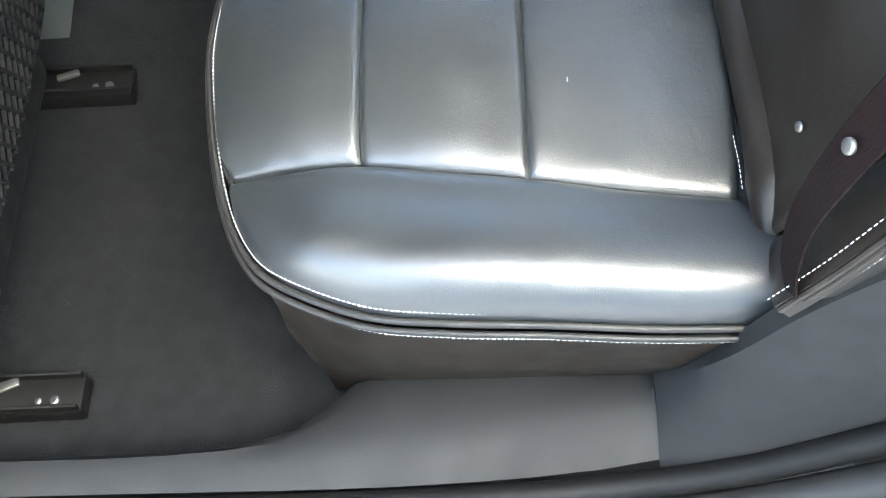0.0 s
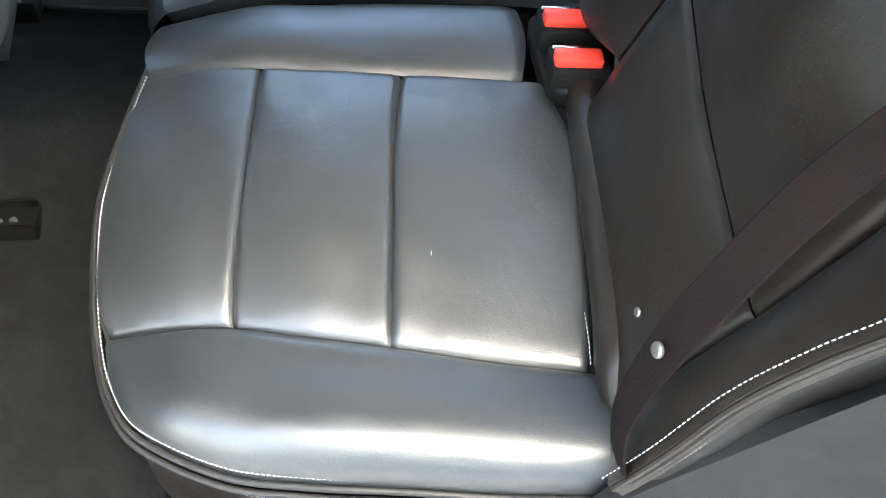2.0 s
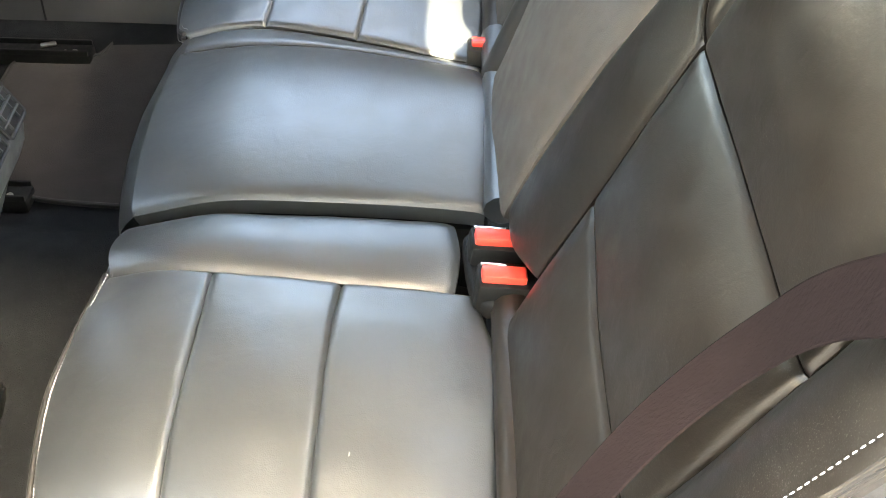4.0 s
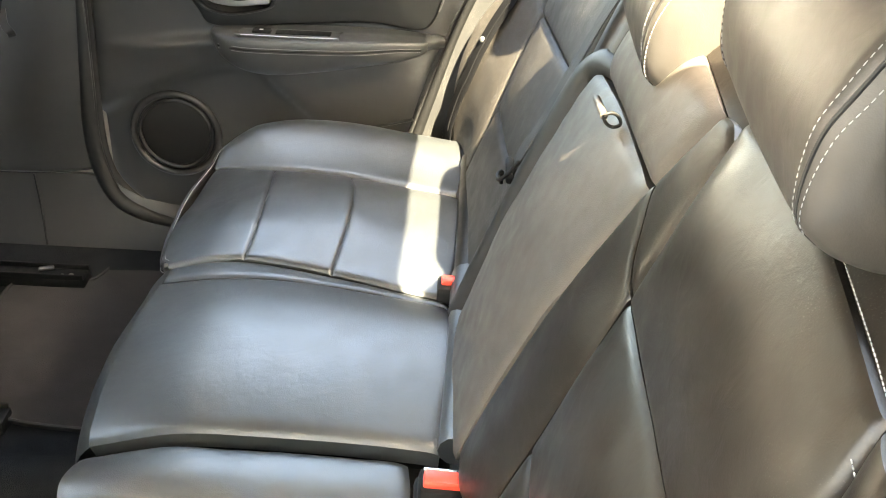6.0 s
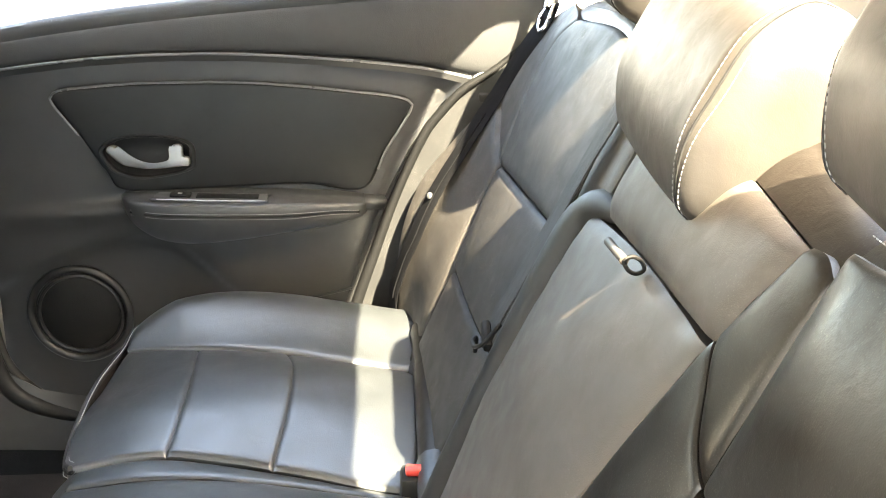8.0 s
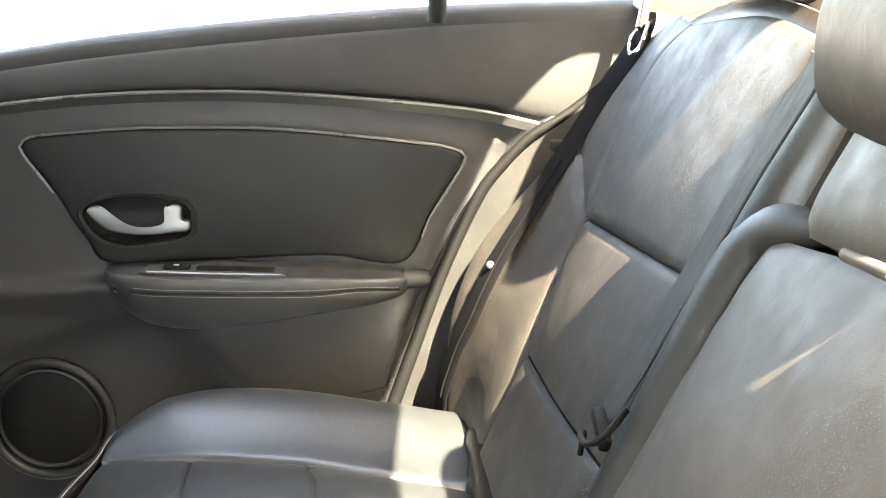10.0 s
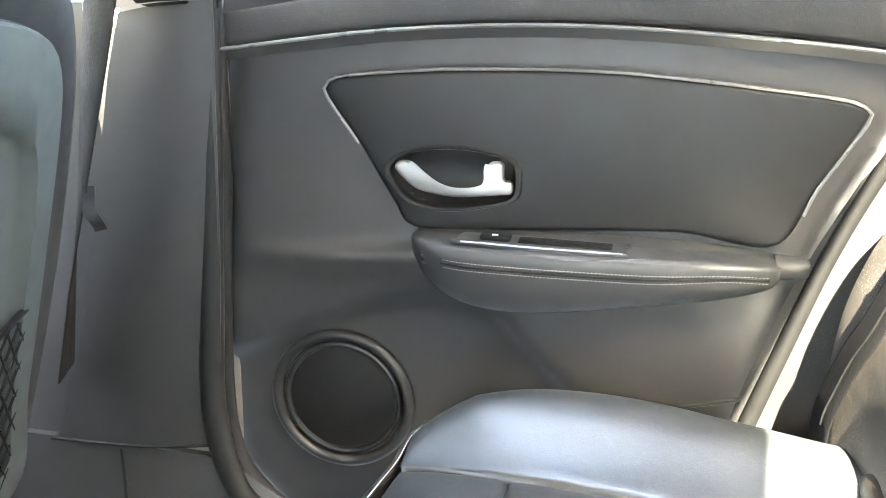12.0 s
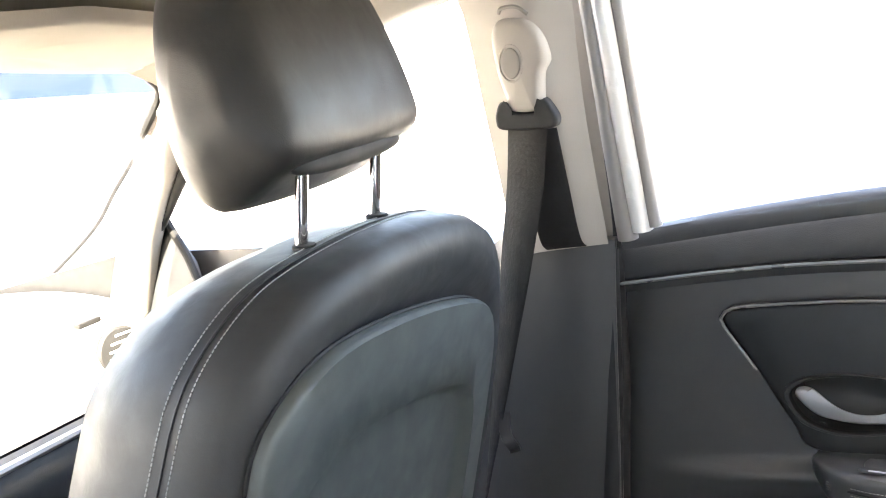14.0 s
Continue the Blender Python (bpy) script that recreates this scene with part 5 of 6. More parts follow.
def front_x(z):
    return -0.236 - 0.02 * min(1, max(0, (0.95 - z) / 0.35)) + (1.2 * max(0, 0.455 - z) ** 1.15 if z < 0.455 else 0)


bm = bmesh.new()
G = []
zs = [0.385 + (0.972 - 0.385) * k / 110 for k in range(111)]
for z in zs:
    x0, x1 = front_x(z), rear_x(z)
    row = []
    for k in range(49):
        u = k / 48
        x = x0 + (x1 - x0) * u
        y = 0.738 - 0.006 * math.sin(math.pi * min(1, max(0, (z - 0.40) / 0.55)))
        edge = min(u * (x1 - x0), (1 - u) * (x1 - x0))
        y += 0.012 * math.exp(-edge / 0.010)
        # ledge that runs forward from the armrest
        if x < -0.02:
            zl = 0.742 + 0.10 * (x + 0.04)
            y -= 0.012 * math.exp(-((z - zl + 0.010) / (0.022 if z < zl - 0.010 else 0.010)) ** 2) * min(1, max(0, (x + 0.235) / 0.12))
        # hollow of the speaker pod and the raised pocket behind it
        zp = 0.683 - 0.75 * max(0, -0.02 - x) ** 1.4 - (1.0 * max(0, x - 0.03))
        t = 1 / (1 + math.exp((z - zp) / 0.006))
        y += 0.016 * t * (1 if x < 0.25 else 0)
        if z > 0.70 and x > 0.36 + 0.3 * (z - 0.75):
            y += 0.004
        row.append(bm.verts.new((x, y, z)))
    G.append(row)
for i in range(110):
    for k in range(48):
        c = (G[i][k].co + G[i + 1][k + 1].co) / 2
        if ((c.x - 0.003) / 0.068) ** 2 + ((c.z - 0.815) / 0.031) ** 2 > 1:
            bm.faces.new((G[i][k], G[i][k + 1], G[i + 1][k + 1], G[i + 1][k]))
part("door_card", bm, PLASTIC, door)
# Added black block closes gaps where bright ground showed past the card.
bm = rbox((0.84, 0.03, 0.66), (0.06, 0.785, 0.65), 0.01)
part("door_backing", bm, RUBBER, door, "black backing block added behind the door card")
# belt-line trim above the crease
cl = [(x, 0.7245, z) for x, z in CREASE]
tl = [(-0.236, 0.732, 0.968), (-0.06, 0.730, 1.000), (0.106, 0.728, 1.024), (0.262, 0.726, 1.043), (0.393, 0.722, 1.056), (0.596, 0.714, 1.071)]
tl2 = [(x + (0.0 if i else 0.006), y + 0.028, z + 0.020) for i, (x, y, z) in enumerate(tl)]
bm = pillow(cl, tl, [cl[0], tl[0]], [cl[-1], (0.503, 0.719, 0.963), (0.546, 0.715, 1.004), tl[-1]], (0, -1, 0), 60, 16, bulge=0.006, groove=0.004, gw=0.006, thick=0.012, ruck=0, edges=(1, 0, 0.4, 0))
part("belt_trim", bm, PLASTIC_SOFT, door)
bm = pillow(tl, tl2, [tl[0], (-0.234, 0.738, 0.986), tl2[0]], [tl[-1], (0.596, 0.724, 1.088), tl2[-1]], (0, -0.5, 1), 60, 10, bulge=0.004, groove=0.0, thick=0.01, ruck=0, edges=(0, 0, 0, 0))
part("window_ledge", bm, PLASTIC_SOFT, door)
# Pale tube drawn along the crease in place of its highlight.
part("crease_highlight", tube(crom([(x, y - 0.0045, z - 0.001) for x, y, z in cl], 60), 0.0020, 8), SATIN_GREY, door, "thin pale line standing in for the crease's highlight")
ln = [(x, 0.7318, z - 0.014) for x, z in CREASE]
bm = pillow(ln, [(x, 0.7270, z) for x, y, z in cl], [ln[0], (cl[0][0], 0.7270, cl[0][2])], [ln[-1], (cl[-1][0], 0.7270, cl[-1][2])], (0, -1, 0), 60, 6, bulge=0.0, groove=0, thick=0.006, ruck=0)
part("under_band", bm, PLASTIC, door)
# leather insert panel
ins = crom([(x, z, 0) for x, z in ((-0.094, 0.845), (-0.126, 0.890), (-0.128, 0.902), (-0.119, 0.910), (-0.100, 0.914), (-0.04, 0.921), (0.026, 0.926), (0.161, 0.929), (0.315, 0.919), (0.368, 0.913), (0.383, 0.906), (0.384, 0.893), (0.350, 0.833), (0.316, 0.770), (0.226, 0.776), (0.10, 0.768), (-0.030, 0.760), (-0.060, 0.790))], 130, True)
bz = crom([(x, z, 0) for x, z in ((-0.066, 0.824), (-0.048, 0.840), (-0.010, 0.848), (0.035, 0.847), (0.066, 0.838), (0.071, 0.815), (0.062, 0.796), (0.0, 0.782), (-0.040, 0.788), (-0.058, 0.803))], 60, True)
bm = bmesh.new()
ctr = Vector((0.12, 0.84, 0))
rings = []
for k in range(6):
    a = math.pi / 2 * (k - 1) / 4
    d, h = (0.0, 0.0) if k == 0 else (0.006 * (1 - math.cos(a)), 0.004 + 0.006 * math.sin(a))
    ring = []
    for i, p in enumerate(ins):
        t = (ins[(i + 1) % len(ins)] - ins[i - 1]).normalized()
        n = Vector((-t.y, t.x, 0))
        q = p + n * (d if n.dot(ctr - p) > 0 else -d)
        ring.append(bm.verts.new((q.x, 0.7345 - h, q.y)))
    rings.append(ring)
for A, B in zip(rings, rings[1:]):
    for k in range(len(A)):
        bm.faces.new((A[k], A[(k + 1) % len(A)], B[(k + 1) % len(A)], B[k]))
hole = [bm.verts.new((p.x, 0.7245, p.y)) for p in bz]
edges = [bm.edges.get((rings[-1][k], rings[-1][(k + 1) % len(ins)])) for k in range(len(ins))] + [bm.edges.new((hole[k], hole[(k + 1) % 60])) for k in range(60)]
bmesh.ops.triangle_fill(bm, edges=edges, use_beauty=True)
bmesh.ops.recalc_face_normals(bm, faces=bm.faces)
part("insert_panel", bm, DOOR_SKIN, door, "smooth black leather insert panel")
# Pale tube on the panel's rounded edge, painted in for its highlight.
rim = [p for p in ins[:100] if p.y > 0.80 or p.x < 0.0]
rim = rim[:1 + max(i for i, p in enumerate(rim) if p.y > 0.80 and p.x > 0.3)]
part("insert_highlight", tube([(p.x, 0.7250, p.y) for p in rim], 0.0017, 8), SATIN_GREY, door, "thin pale line standing in for the insert edge's highlight")
# handle bowl and lever
cz = Vector((0.004, 0.8155, 0))
loops = [[(cz.x + (p.x - cz.x) * k, 0.7245 - h, cz.y + (p.y - cz.y) * k) for p in bz] for k, h in ((1.02, -0.004), (1.02, 0.0015), (0.99, 0.0035), (0.93, 0.0030), (0.90, 0.0005), (0.90, -0.006))]
part("handle_bezel", loft(loops, False), RUBBER, door, "broad dark bezel round the handle bowl")
loops = []
for k, d in ((0.905, 0.002), (0.89, 0.014), (0.80, 0.034), (0.45, 0.042)):
    loops.append([(cz.x + (p.x - cz.x) * k, 0.7225 + d, cz.y + (p.y - cz.y) * k) for p in bz])
bm = bmesh.new()
vs = [[bm.verts.new(p) for p in lo] for lo in loops]
for A, B in zip(vs, vs[1:]):
    for k in range(60):
        bm.faces.new((A[k], A[(k + 1) % 60], B[(k + 1) % 60], B[k]))
bm.faces.new(vs[-1])
part("handle_bowl", bm, PLASTIC_DEEP, door, "black handle recess")
lev = crom([(x, z, 0) for x, z in ((-0.054, 0.826), (-0.050, 0.832), (-0.038, 0.8315), (-0.023, 0.8195), (-0.008, 0.8105), (0.010, 0.8070), (0.030, 0.810), (0.0385, 0.817), (0.040, 0.835), (0.054, 0.836), (0.0555, 0.820), (0.063, 0.8185), (0.0635, 0.807), (0.050, 0.8045), (0.010, 0.8000), (-0.020, 0.8025), (-0.034, 0.8070), (-0.046, 0.8165))], 90, True)
bm = plate([(p.x, p.y) for p in lev], 0.009, dr(0.721), 0.0030, 4, flat=True)
part("handle_lever", bm, SATIN, door, "satin metal pull lever")
# armrest: sections from front to rear
loops = []
for x, zt, zb, dp in ((-0.040, 0.752, 0.742, 0.010), (-0.034, 0.757, 0.735, 0.030), (-0.015, 0.760, 0.715, 0.055), (0.02, 0.761, 0.697, 0.066), (0.07, 0.762, 0.692, 0.070), (0.14, 0.763, 0.700, 0.070), (0.21, 0.764, 0.712, 0.066), (0.27, 0.763, 0.722, 0.058), (0.31, 0.760, 0.732, 0.046), (0.322, 0.757, 0.738, 0.034)):
    yb = 0.738
    h = zt - zb
    e = min(0.019, h * 0.55)
    loops.append(crom([(x, yb, zt), (x, yb - dp * 0.35, zt), (x, yb - dp * 0.70, zt), (x, yb - dp * 0.90, zt - 0.0005), (x, yb - dp * 0.975, zt - e * 0.14), (x, yb - dp * 0.998, zt - e * 0.40), (x, yb - dp, zt - e * 0.75), (x, yb - dp * 0.985, zt - e), (x, yb - dp * 0.95, zt - e - 0.3 * (h - e)),
                       (x, yb - dp * 0.84, zt - e - 0.75 * (h - e)), (x, yb - dp * 0.68, zb + 0.001), (x, yb - dp * 0.4, zb), (x, yb, zb)], 56, True))
rows = [crom([lo[k] for lo in loops], 44) for k in range(56)]
part("armrest_pad", loft([[rows[k][i] for k in range(56)] for i in range(44)]), PLASTIC_GREY, door, "padded leather armrest")
for dz, k in ((-0.0135, 1.004), (-0.0215, 0.990)):
    pts = [(x, 0.738 - dp * k - 0.0022, zt + dz * (1 if x < 0.25 else 0.75)) for x, zt, zb, dp in ((-0.02, 0.760, 0, 0.049), (0.02, 0.761, 0, 0.065), (0.07, 0.762, 0, 0.0695), (0.14, 0.763, 0, 0.0695), (0.21, 0.764, 0, 0.0655), (0.27, 0.763, 0, 0.057), (0.312, 0.760, 0, 0.043))]
    part("stitching", stitches(crom(pts, 60), r=0.0005), THREAD_DIM, door, "grey armrest stitching")
pts = [(x, 0.738 - dp - 0.0005, zt - 0.0175 * (1 if x < 0.25 else 0.75)) for x, zt, dp in ((-0.02, 0.760, 0.049), (0.02, 0.761, 0.0655), (0.07, 0.762, 0.070), (0.14, 0.763, 0.070), (0.21, 0.764, 0.066), (0.27, 0.763, 0.0575), (0.312, 0.760, 0.0435))]
part("seam", tube(crom(pts, 60), 0.0020, 6), BLACK, door)
loops = []
for x, zt, zb, dp in ((0.318, 0.760, 0.738, 0.030), (0.333, 0.759, 0.738, 0.026), (0.350, 0.757, 0.738, 0.016), (0.356, 0.755, 0.741, 0.006)):
    loops.append(crom([(x, 0.738, zt), (x, 0.738 - dp, zt - 0.001), (x, 0.738 - dp, zb + 0.006), (x, 0.738, zb)], 16, True))
part("armrest_end", loft(loops), PLASTIC_GREY, door, "grey plastic armrest end")
# window switch panel on top of the armrest
sw = crom([(0.015, 0.690, 0), (0.022, 0.682, 0), (0.17, 0.680, 0), (0.178, 0.684, 0), (0.178, 0.706, 0), (0.170, 0.712, 0), (0.03, 0.712, 0), (0.016, 0.704, 0)], 50, True)
bm = plate([(p.x, p.y) for p in sw], 0.0035, lambda a, b, h: (a, b, 0.7625 + h), 0.0015)
part("switch_panel", bm, PLASTIC_GREY, door, "grey window switch surround")
part("tray", rbox((0.090, 0.017, 0.003), (0.120, 0.697, 0.7662), 0.001), RAIL, door, "black recessed tray")
b = part("window_switch", rbox((0.030, 0.016, 0.006), (0.052, 0.697, 0.7675), 0.002), RAIL, door, "black window switch with a pale mark")
part("switch_mark", rbox((0.006, 0.004, 0.001), (0.052, 0.694, 0.7708), 0.0002), MARK, b)
part("switch_edge", tube(crom([(0.020, 0.6815, 0.7655), (0.10, 0.6795, 0.7655), (0.176, 0.6815, 0.7655)], 12), 0.0009, 6), SATIN, door, "thin pale edge strip")
# speaker
SC = Vector((-0.122, 0.734, 0.5485))
# Ring and mesh colours are darkened for the shade low on the door.
ring = [(SC.x + 0.076 * math.cos(a), 0.7440, SC.z + 0.077 * math.sin(a)) for a in [math.tau * k / 64 for k in range(64)]]
part("speaker_ring", tube(ring, 0.0065, 10, True), PLASTIC_DEEP, door)
ring = [(SC.x + 0.064 * math.cos(a), 0.7450, SC.z + 0.065 * math.sin(a)) for a in [math.tau * k / 64 for k in range(64)]]
part("speaker_ring", tube(ring, 0.0035, 8, True), PLASTIC_DEEP, door)
loops = [[(SC.x + r * math.cos(math.tau * k / 48), 0.7465 - h, SC.z + r * 1.01 * math.sin(math.tau * k / 48)) for k in range(48)] for r, h in ((0.0635, 0.0), (0.05, 0.0035), (0.025, 0.006), (0.003, 0.0065))]
part("speaker_grille", loft(loops), GRILLE, door, "fine black speaker mesh")
# lower pocket line
part("pocket_line", tube(crom([(0.20, 0.722, 0.585), (0.26, 0.718, 0.600), (0.30, 0.716, 0.612)], 12), 0.0025, 6), PLASTIC_GREY, door)
# window frame, glass and divider
wg = sheet("door_window", [[(-0.235, 0.680, 1.30), (0.10, 0.67, 1.34), (0.34, 0.675, 1.335)], [(-0.20, 0.722, 1.000), (0.10, 0.722, 1.038), (0.34, 0.722, 1.066)]], GLASS, 0.004, (0, 1, 0), "clear side window glass", kind="part")
wg.parent, wg.matrix_parent_inverse = door, Matrix.Translation(-Vector(door.location))
wg.visible_shadow = False
wq = sheet("quarter_window", [[(0.36, 0.676, 1.335), (0.55, 0.685, 1.29)], [(0.36, 0.722, 1.068), (0.57, 0.722, 1.085)]], GLASS, 0.004, (0, 1, 0), "small fixed side glass", kind="part")
wq.parent, wq.matrix_parent_inverse = door, Matrix.Translation(-Vector(door.location))
wq.visible_shadow = False
for a, b, r, m in (((-0.250, 0.690, 1.32), (-0.222, 0.716, 0.985), 0.0115, FRAME_GREY), ((-0.236, 0.684, 1.32), (-0.206, 0.716, 0.995), 0.0120, PAINT), ((-0.221, 0.684, 1.32), (-0.192, 0.716, 1.000), 0.0080, FRAME_GREY), ((0.355, 0.680, 1.34), (0.346, 0.712, 1.058), 0.011, BLACK)):
    part("window_frame", tube(crom([a, b], 8), r, 10), m, door)
part("window_frame", tube(crom([(-0.24, 0.672, 1.325), (0.10, 0.664, 1.36), (0.34, 0.668, 1.355), (0.58, 0.68, 1.30)], 30), 0.012, 8), BLACK, door)

# ---- front seats ----


def front_seat(cy, x0, lean, label, rails, rail_end, cord, shell):
    """A front seat seen from behind: padded back, moulded rear panel with a net pocket, headrest."""
    st = thing("front_seat_unit", (-0.45, cy, FLOOR_Z), label, "car seat", "front seats")
    def q(y, z, f=0.0):
        return Vector((x0 + lean * (z - 0.95) + f, cy + y, z))
    dx = x0 + 0.325
    # rear face of the back: a ring-shaped padded border round the moulded panel
    W = [(0.50, 0.235), (0.62, 0.250), (0.75, 0.256), (0.88, 0.250), (0.95, 0.238), (1.01, 0.210), (1.050, 0.160), (1.066, 0.10), (1.072, 0.0)]
    outl = [(-y * (0.94 if z < 0.97 else 0.97), z) for z, y in W[:-1]] + [(0.0, W[-1][0])] + [(y, z) for z, y in W[::-1][1:]]
    o3 = crom([(y, z, 0) for y, z in outl], 90)
    loops = []
    for k, f in ((0.66, -0.006), (0.76, -0.004), (0.84, 0.010), (0.90, 0.012), (0.965, 0.004), (0.992, -0.012), (1.0, -0.035), (1.0, -0.055), (0.985, -0.10), (0.93, -0.145), (0.8, -0.16), (0.4, -0.155)):
        loops.append([q(p.x * k, 0.78 + (p.y - 0.78) * (k if p.y > 0.78 else 1), f) for p in o3])
    bm = bmesh.new()
    vs = [[bm.verts.new(p) for p in lo] for lo in loops]
    for A, B in zip(vs, vs[1:]):
        for k in range(89):
            bm.faces.new((A[k], A[k + 1], B[k + 1], B[k]))
    bm.faces.new(vs[-1])
    bm.faces.new(vs[0])
    bmesh.ops.recalc_face_normals(bm, faces=bm.faces)
    part("back_cushion", bm, LEATHER_FRONT, st, angle=85)
    for f, k in ((-0.048, 1.002),):
        part("piping", tube([q(p.x * k, 0.78 + (p.y - 0.78) * k, f) for p in o3], 0.0009, 8), LEATHER_FRONT, st)
    for f in (-0.040, -0.058):
        part("stitching", stitches([q(p.x * 1.001, 0.78 + (p.y - 0.78) * 1.001, f) for p in o3], r=0.0006), THREAD_DIM, st, "pale stitching round the seat edge")
    # moulded panel
    pan = crom([(y, z, 0) for y, z in ((-0.206, 0.50), (-0.210, 0.68), (-0.212, 0.80), (-0.208, 0.92), (-0.192, 0.978), (-0.130, 1.010), (-0.04, 1.010), (0.06, 0.996), (0.135, 0.976), (0.168, 0.948), (0.182, 0.89), (0.186, 0.75), (0.186, 0.62), (0.186, 0.50), (0.0, 0.49))], 96, True)
    loops = []
    cz = 0.74
    for k, f in ((1.0, 0.010), (1.0, 0.020), (0.985, 0.026), (0.90, 0.026), (0.84, 0.025)):
        loops.append([q(p.x * k + 0.006 * (1 - k), cz + (p.y - cz) * k, f) for p in pan])
    # hollow for the pocket
    for k, f in ((0.825, 0.0250), (0.805, 0.0130), (0.780, 0.0090), (0.35, 0.016)):
        loops.append([q(p.x * k + 0.03 * (1 - k), cz - 0.035 + (p.y - cz) * k, f) for p in pan])
    bm = bmesh.new()
    vs = [[bm.verts.new(p) for p in lo] for lo in loops]
    for A, B in zip(vs, vs[1:]):
        for k in range(96):
            bm.faces.new((A[k], A[(k + 1) % 96], B[(k + 1) % 96], B[k]))
    bm.faces.new(vs[-1])
    bmesh.ops.recalc_face_normals(bm, faces=bm.faces)
    part("rear_panel", bm, shell, st, "grey moulded rear panel", angle=60)
    # Black line round the panel in place of the soft shading there.
    part("panel_edge_shade", tube([q(p.x * 1.004, cz + (p.y - cz) * 1.004, 0.012) for p in pan], 0.0018, 6, True), BLACK, st)
    # net pocket
    net = part("pocket_net", tube(crom([q(-0.165, 0.668, 0.022), q(-0.05, 0.686, 0.030), q(0.07, 0.70, 0.030), q(0.170, 0.716, 0.022)], 24), 0.0034, 8), NETCORD, st, "black elastic net pocket")
    bm = bmesh.new()
    n = 24
    for s in (-1, 1):
        for k in range(-14, n + 4):
            a = []
            for i in range(17):
                z = 0.50 + 0.22 * i / 16
                y = -0.165 + 0.019 * k + s * (z - 0.50) * 0.62 + (0.10 if s < 0 else 0)
                ztop = 0.668 + 0.143 * (y + 0.165)
                if -0.165 <= y <= 0.17 and z <= ztop:
                    a.append(q(y, z, 0.024 + 0.006 * math.sin(math.pi * (y + 0.165) / 0.335)))
            if len(a) > 2:
                tube(a, cord, 5, bm=bm)
    part("net_mesh", bm, NETCORD, net)
    # seat base and side cover
    part("seat_base", blob((0.50, 0.48, 0.14), (-0.70 + dx, cy, 0.50), 4, 32, 16), LEATHER, st)
    part("seat_frame", rbox((0.44, 0.42, 0.08), (-0.62 + dx, cy, 0.395), 0.02), BLACK, st)
    for yy in rails:
        s = 1 if yy > cy else -1
        part("rail", rbox((0.55, 0.040, 0.022), (rail_end - 0.275, yy, FLOOR_Z + 0.014), 0.003), RAIL, st, "black steel seat rail")
        for o in (-0.017, 0.017):
            part("rail_lip", rbox((0.30, 0.004, 0.012), (rail_end - 0.152, yy + o, FLOOR_Z + 0.028), 0.001), RAIL, st)
        part("bolt", disc((rail_end - 0.026, yy - 0.008, FLOOR_Z + 0.025), (0, 0, 1), 0.0048, 0.004), STEEL, st, "bright bolt head")
        part("bolt", disc((rail_end - 0.042, yy - 0.008, FLOOR_Z + 0.025), (0, 0, 1), 0.0036, 0.003), STEEL, st, "bright bolt head")
        part("catch", rbox((0.026, 0.010, 0.005), (rail_end - 0.075, yy + 0.008, FLOOR_Z + 0.029), 0.002, rot=Matrix.Rotation(0.35, 3, "Z")), STEEL, st, "worn steel rail catch")
    yy = cy - 0.188
    part("hinge_cover", blob((0.14, 0.032, 0.15), (-0.448 + dx, yy, 0.440), 3, 24, 14), BLACK, st)
    part("cover_screw", disc((-0.378 + dx, yy - 0.004, 0.455), (1, -0.6, 0.3), 0.007, 0.004), SATIN, st)
    return st


front_seat(0.370, -0.325, 0.25, "black leather front passenger seat with a grey moulded back", (0.218, 0.592), -0.262, 0.0014, PANEL_GREY)
# Darker panel material and thicker net cords stand in for shade on this seat.
front_seat(-0.365, -0.200, 0.12, "black leather driver seat with a net pocket on its back", (-0.160, -0.545), -0.190, 0.0030, PLASTIC_DEEP)

# front passenger headrest
def front_head(cy):
    hr = thing("headrest", (-0.36, cy, 1.12), "black leather front headrest raised on chrome posts", "headrest", "front headrests")
    prof = [(-0.330, 1.150), (-0.334, 1.175), (-0.348, 1.22), (-0.366, 1.262), (-0.388, 1.296), (-0.412, 1.308), (-0.438, 1.300), (-0.456, 1.27), (-0.460, 1.22), (-0.452, 1.16),
            (-0.436, 1.116), (-0.415, 1.100), (-0.394, 1.102), (-0.374, 1.113), (-0.354, 1.126), (-0.338, 1.137)]
    place = lambda a, b, y: Vector((a, cy + y, b))
    bm, at = cushion(prof, place, 0.248, lambda z: 1.0 - 0.9 * max(0.0, z - 1.16), 0.70, 0.62)
    part("pad", bm, LEATHER_HEAD, hr, angle=80)
    # Solid black pad paints the shade of the recess round the posts.
    part("post_recess_shade", blob((0.022, 0.165, 0.020), (-0.3455, cy - 0.004, 1.1350), 2.4, 28, 12), BLACK, hr, "black pad for the shaded recess round the posts")
    for dy in (-0.064, 0.050):
        part("post", tube([(-0.352, cy + dy, 1.130), (-0.362, cy + dy, 1.06)], 0.0052, 12), CHROME, hr, "chrome post")
        part("guide", disc((-0.358, cy + dy, 1.066), (0, 0, 1), 0.010, 0.006), BLACK, hr, "black plastic guide")
front_head(0.388)


# folded-up sun visor under the headliner
visor = thing("sun_visor", (-0.70, 0.30, 1.24), "beige sun visor folded up against the headliner", "sun visor")
vo = crom([(x, y, 0) for x, y in ((-0.712, 0.10), (-0.706, 0.078), (-0.60, 0.070), (-0.575, 0.085), (-0.572, 0.30), (-0.575, 0.50), (-0.595, 0.522), (-0.690, 0.530), (-0.708, 0.515), (-0.713, 0.30))], 70, True)
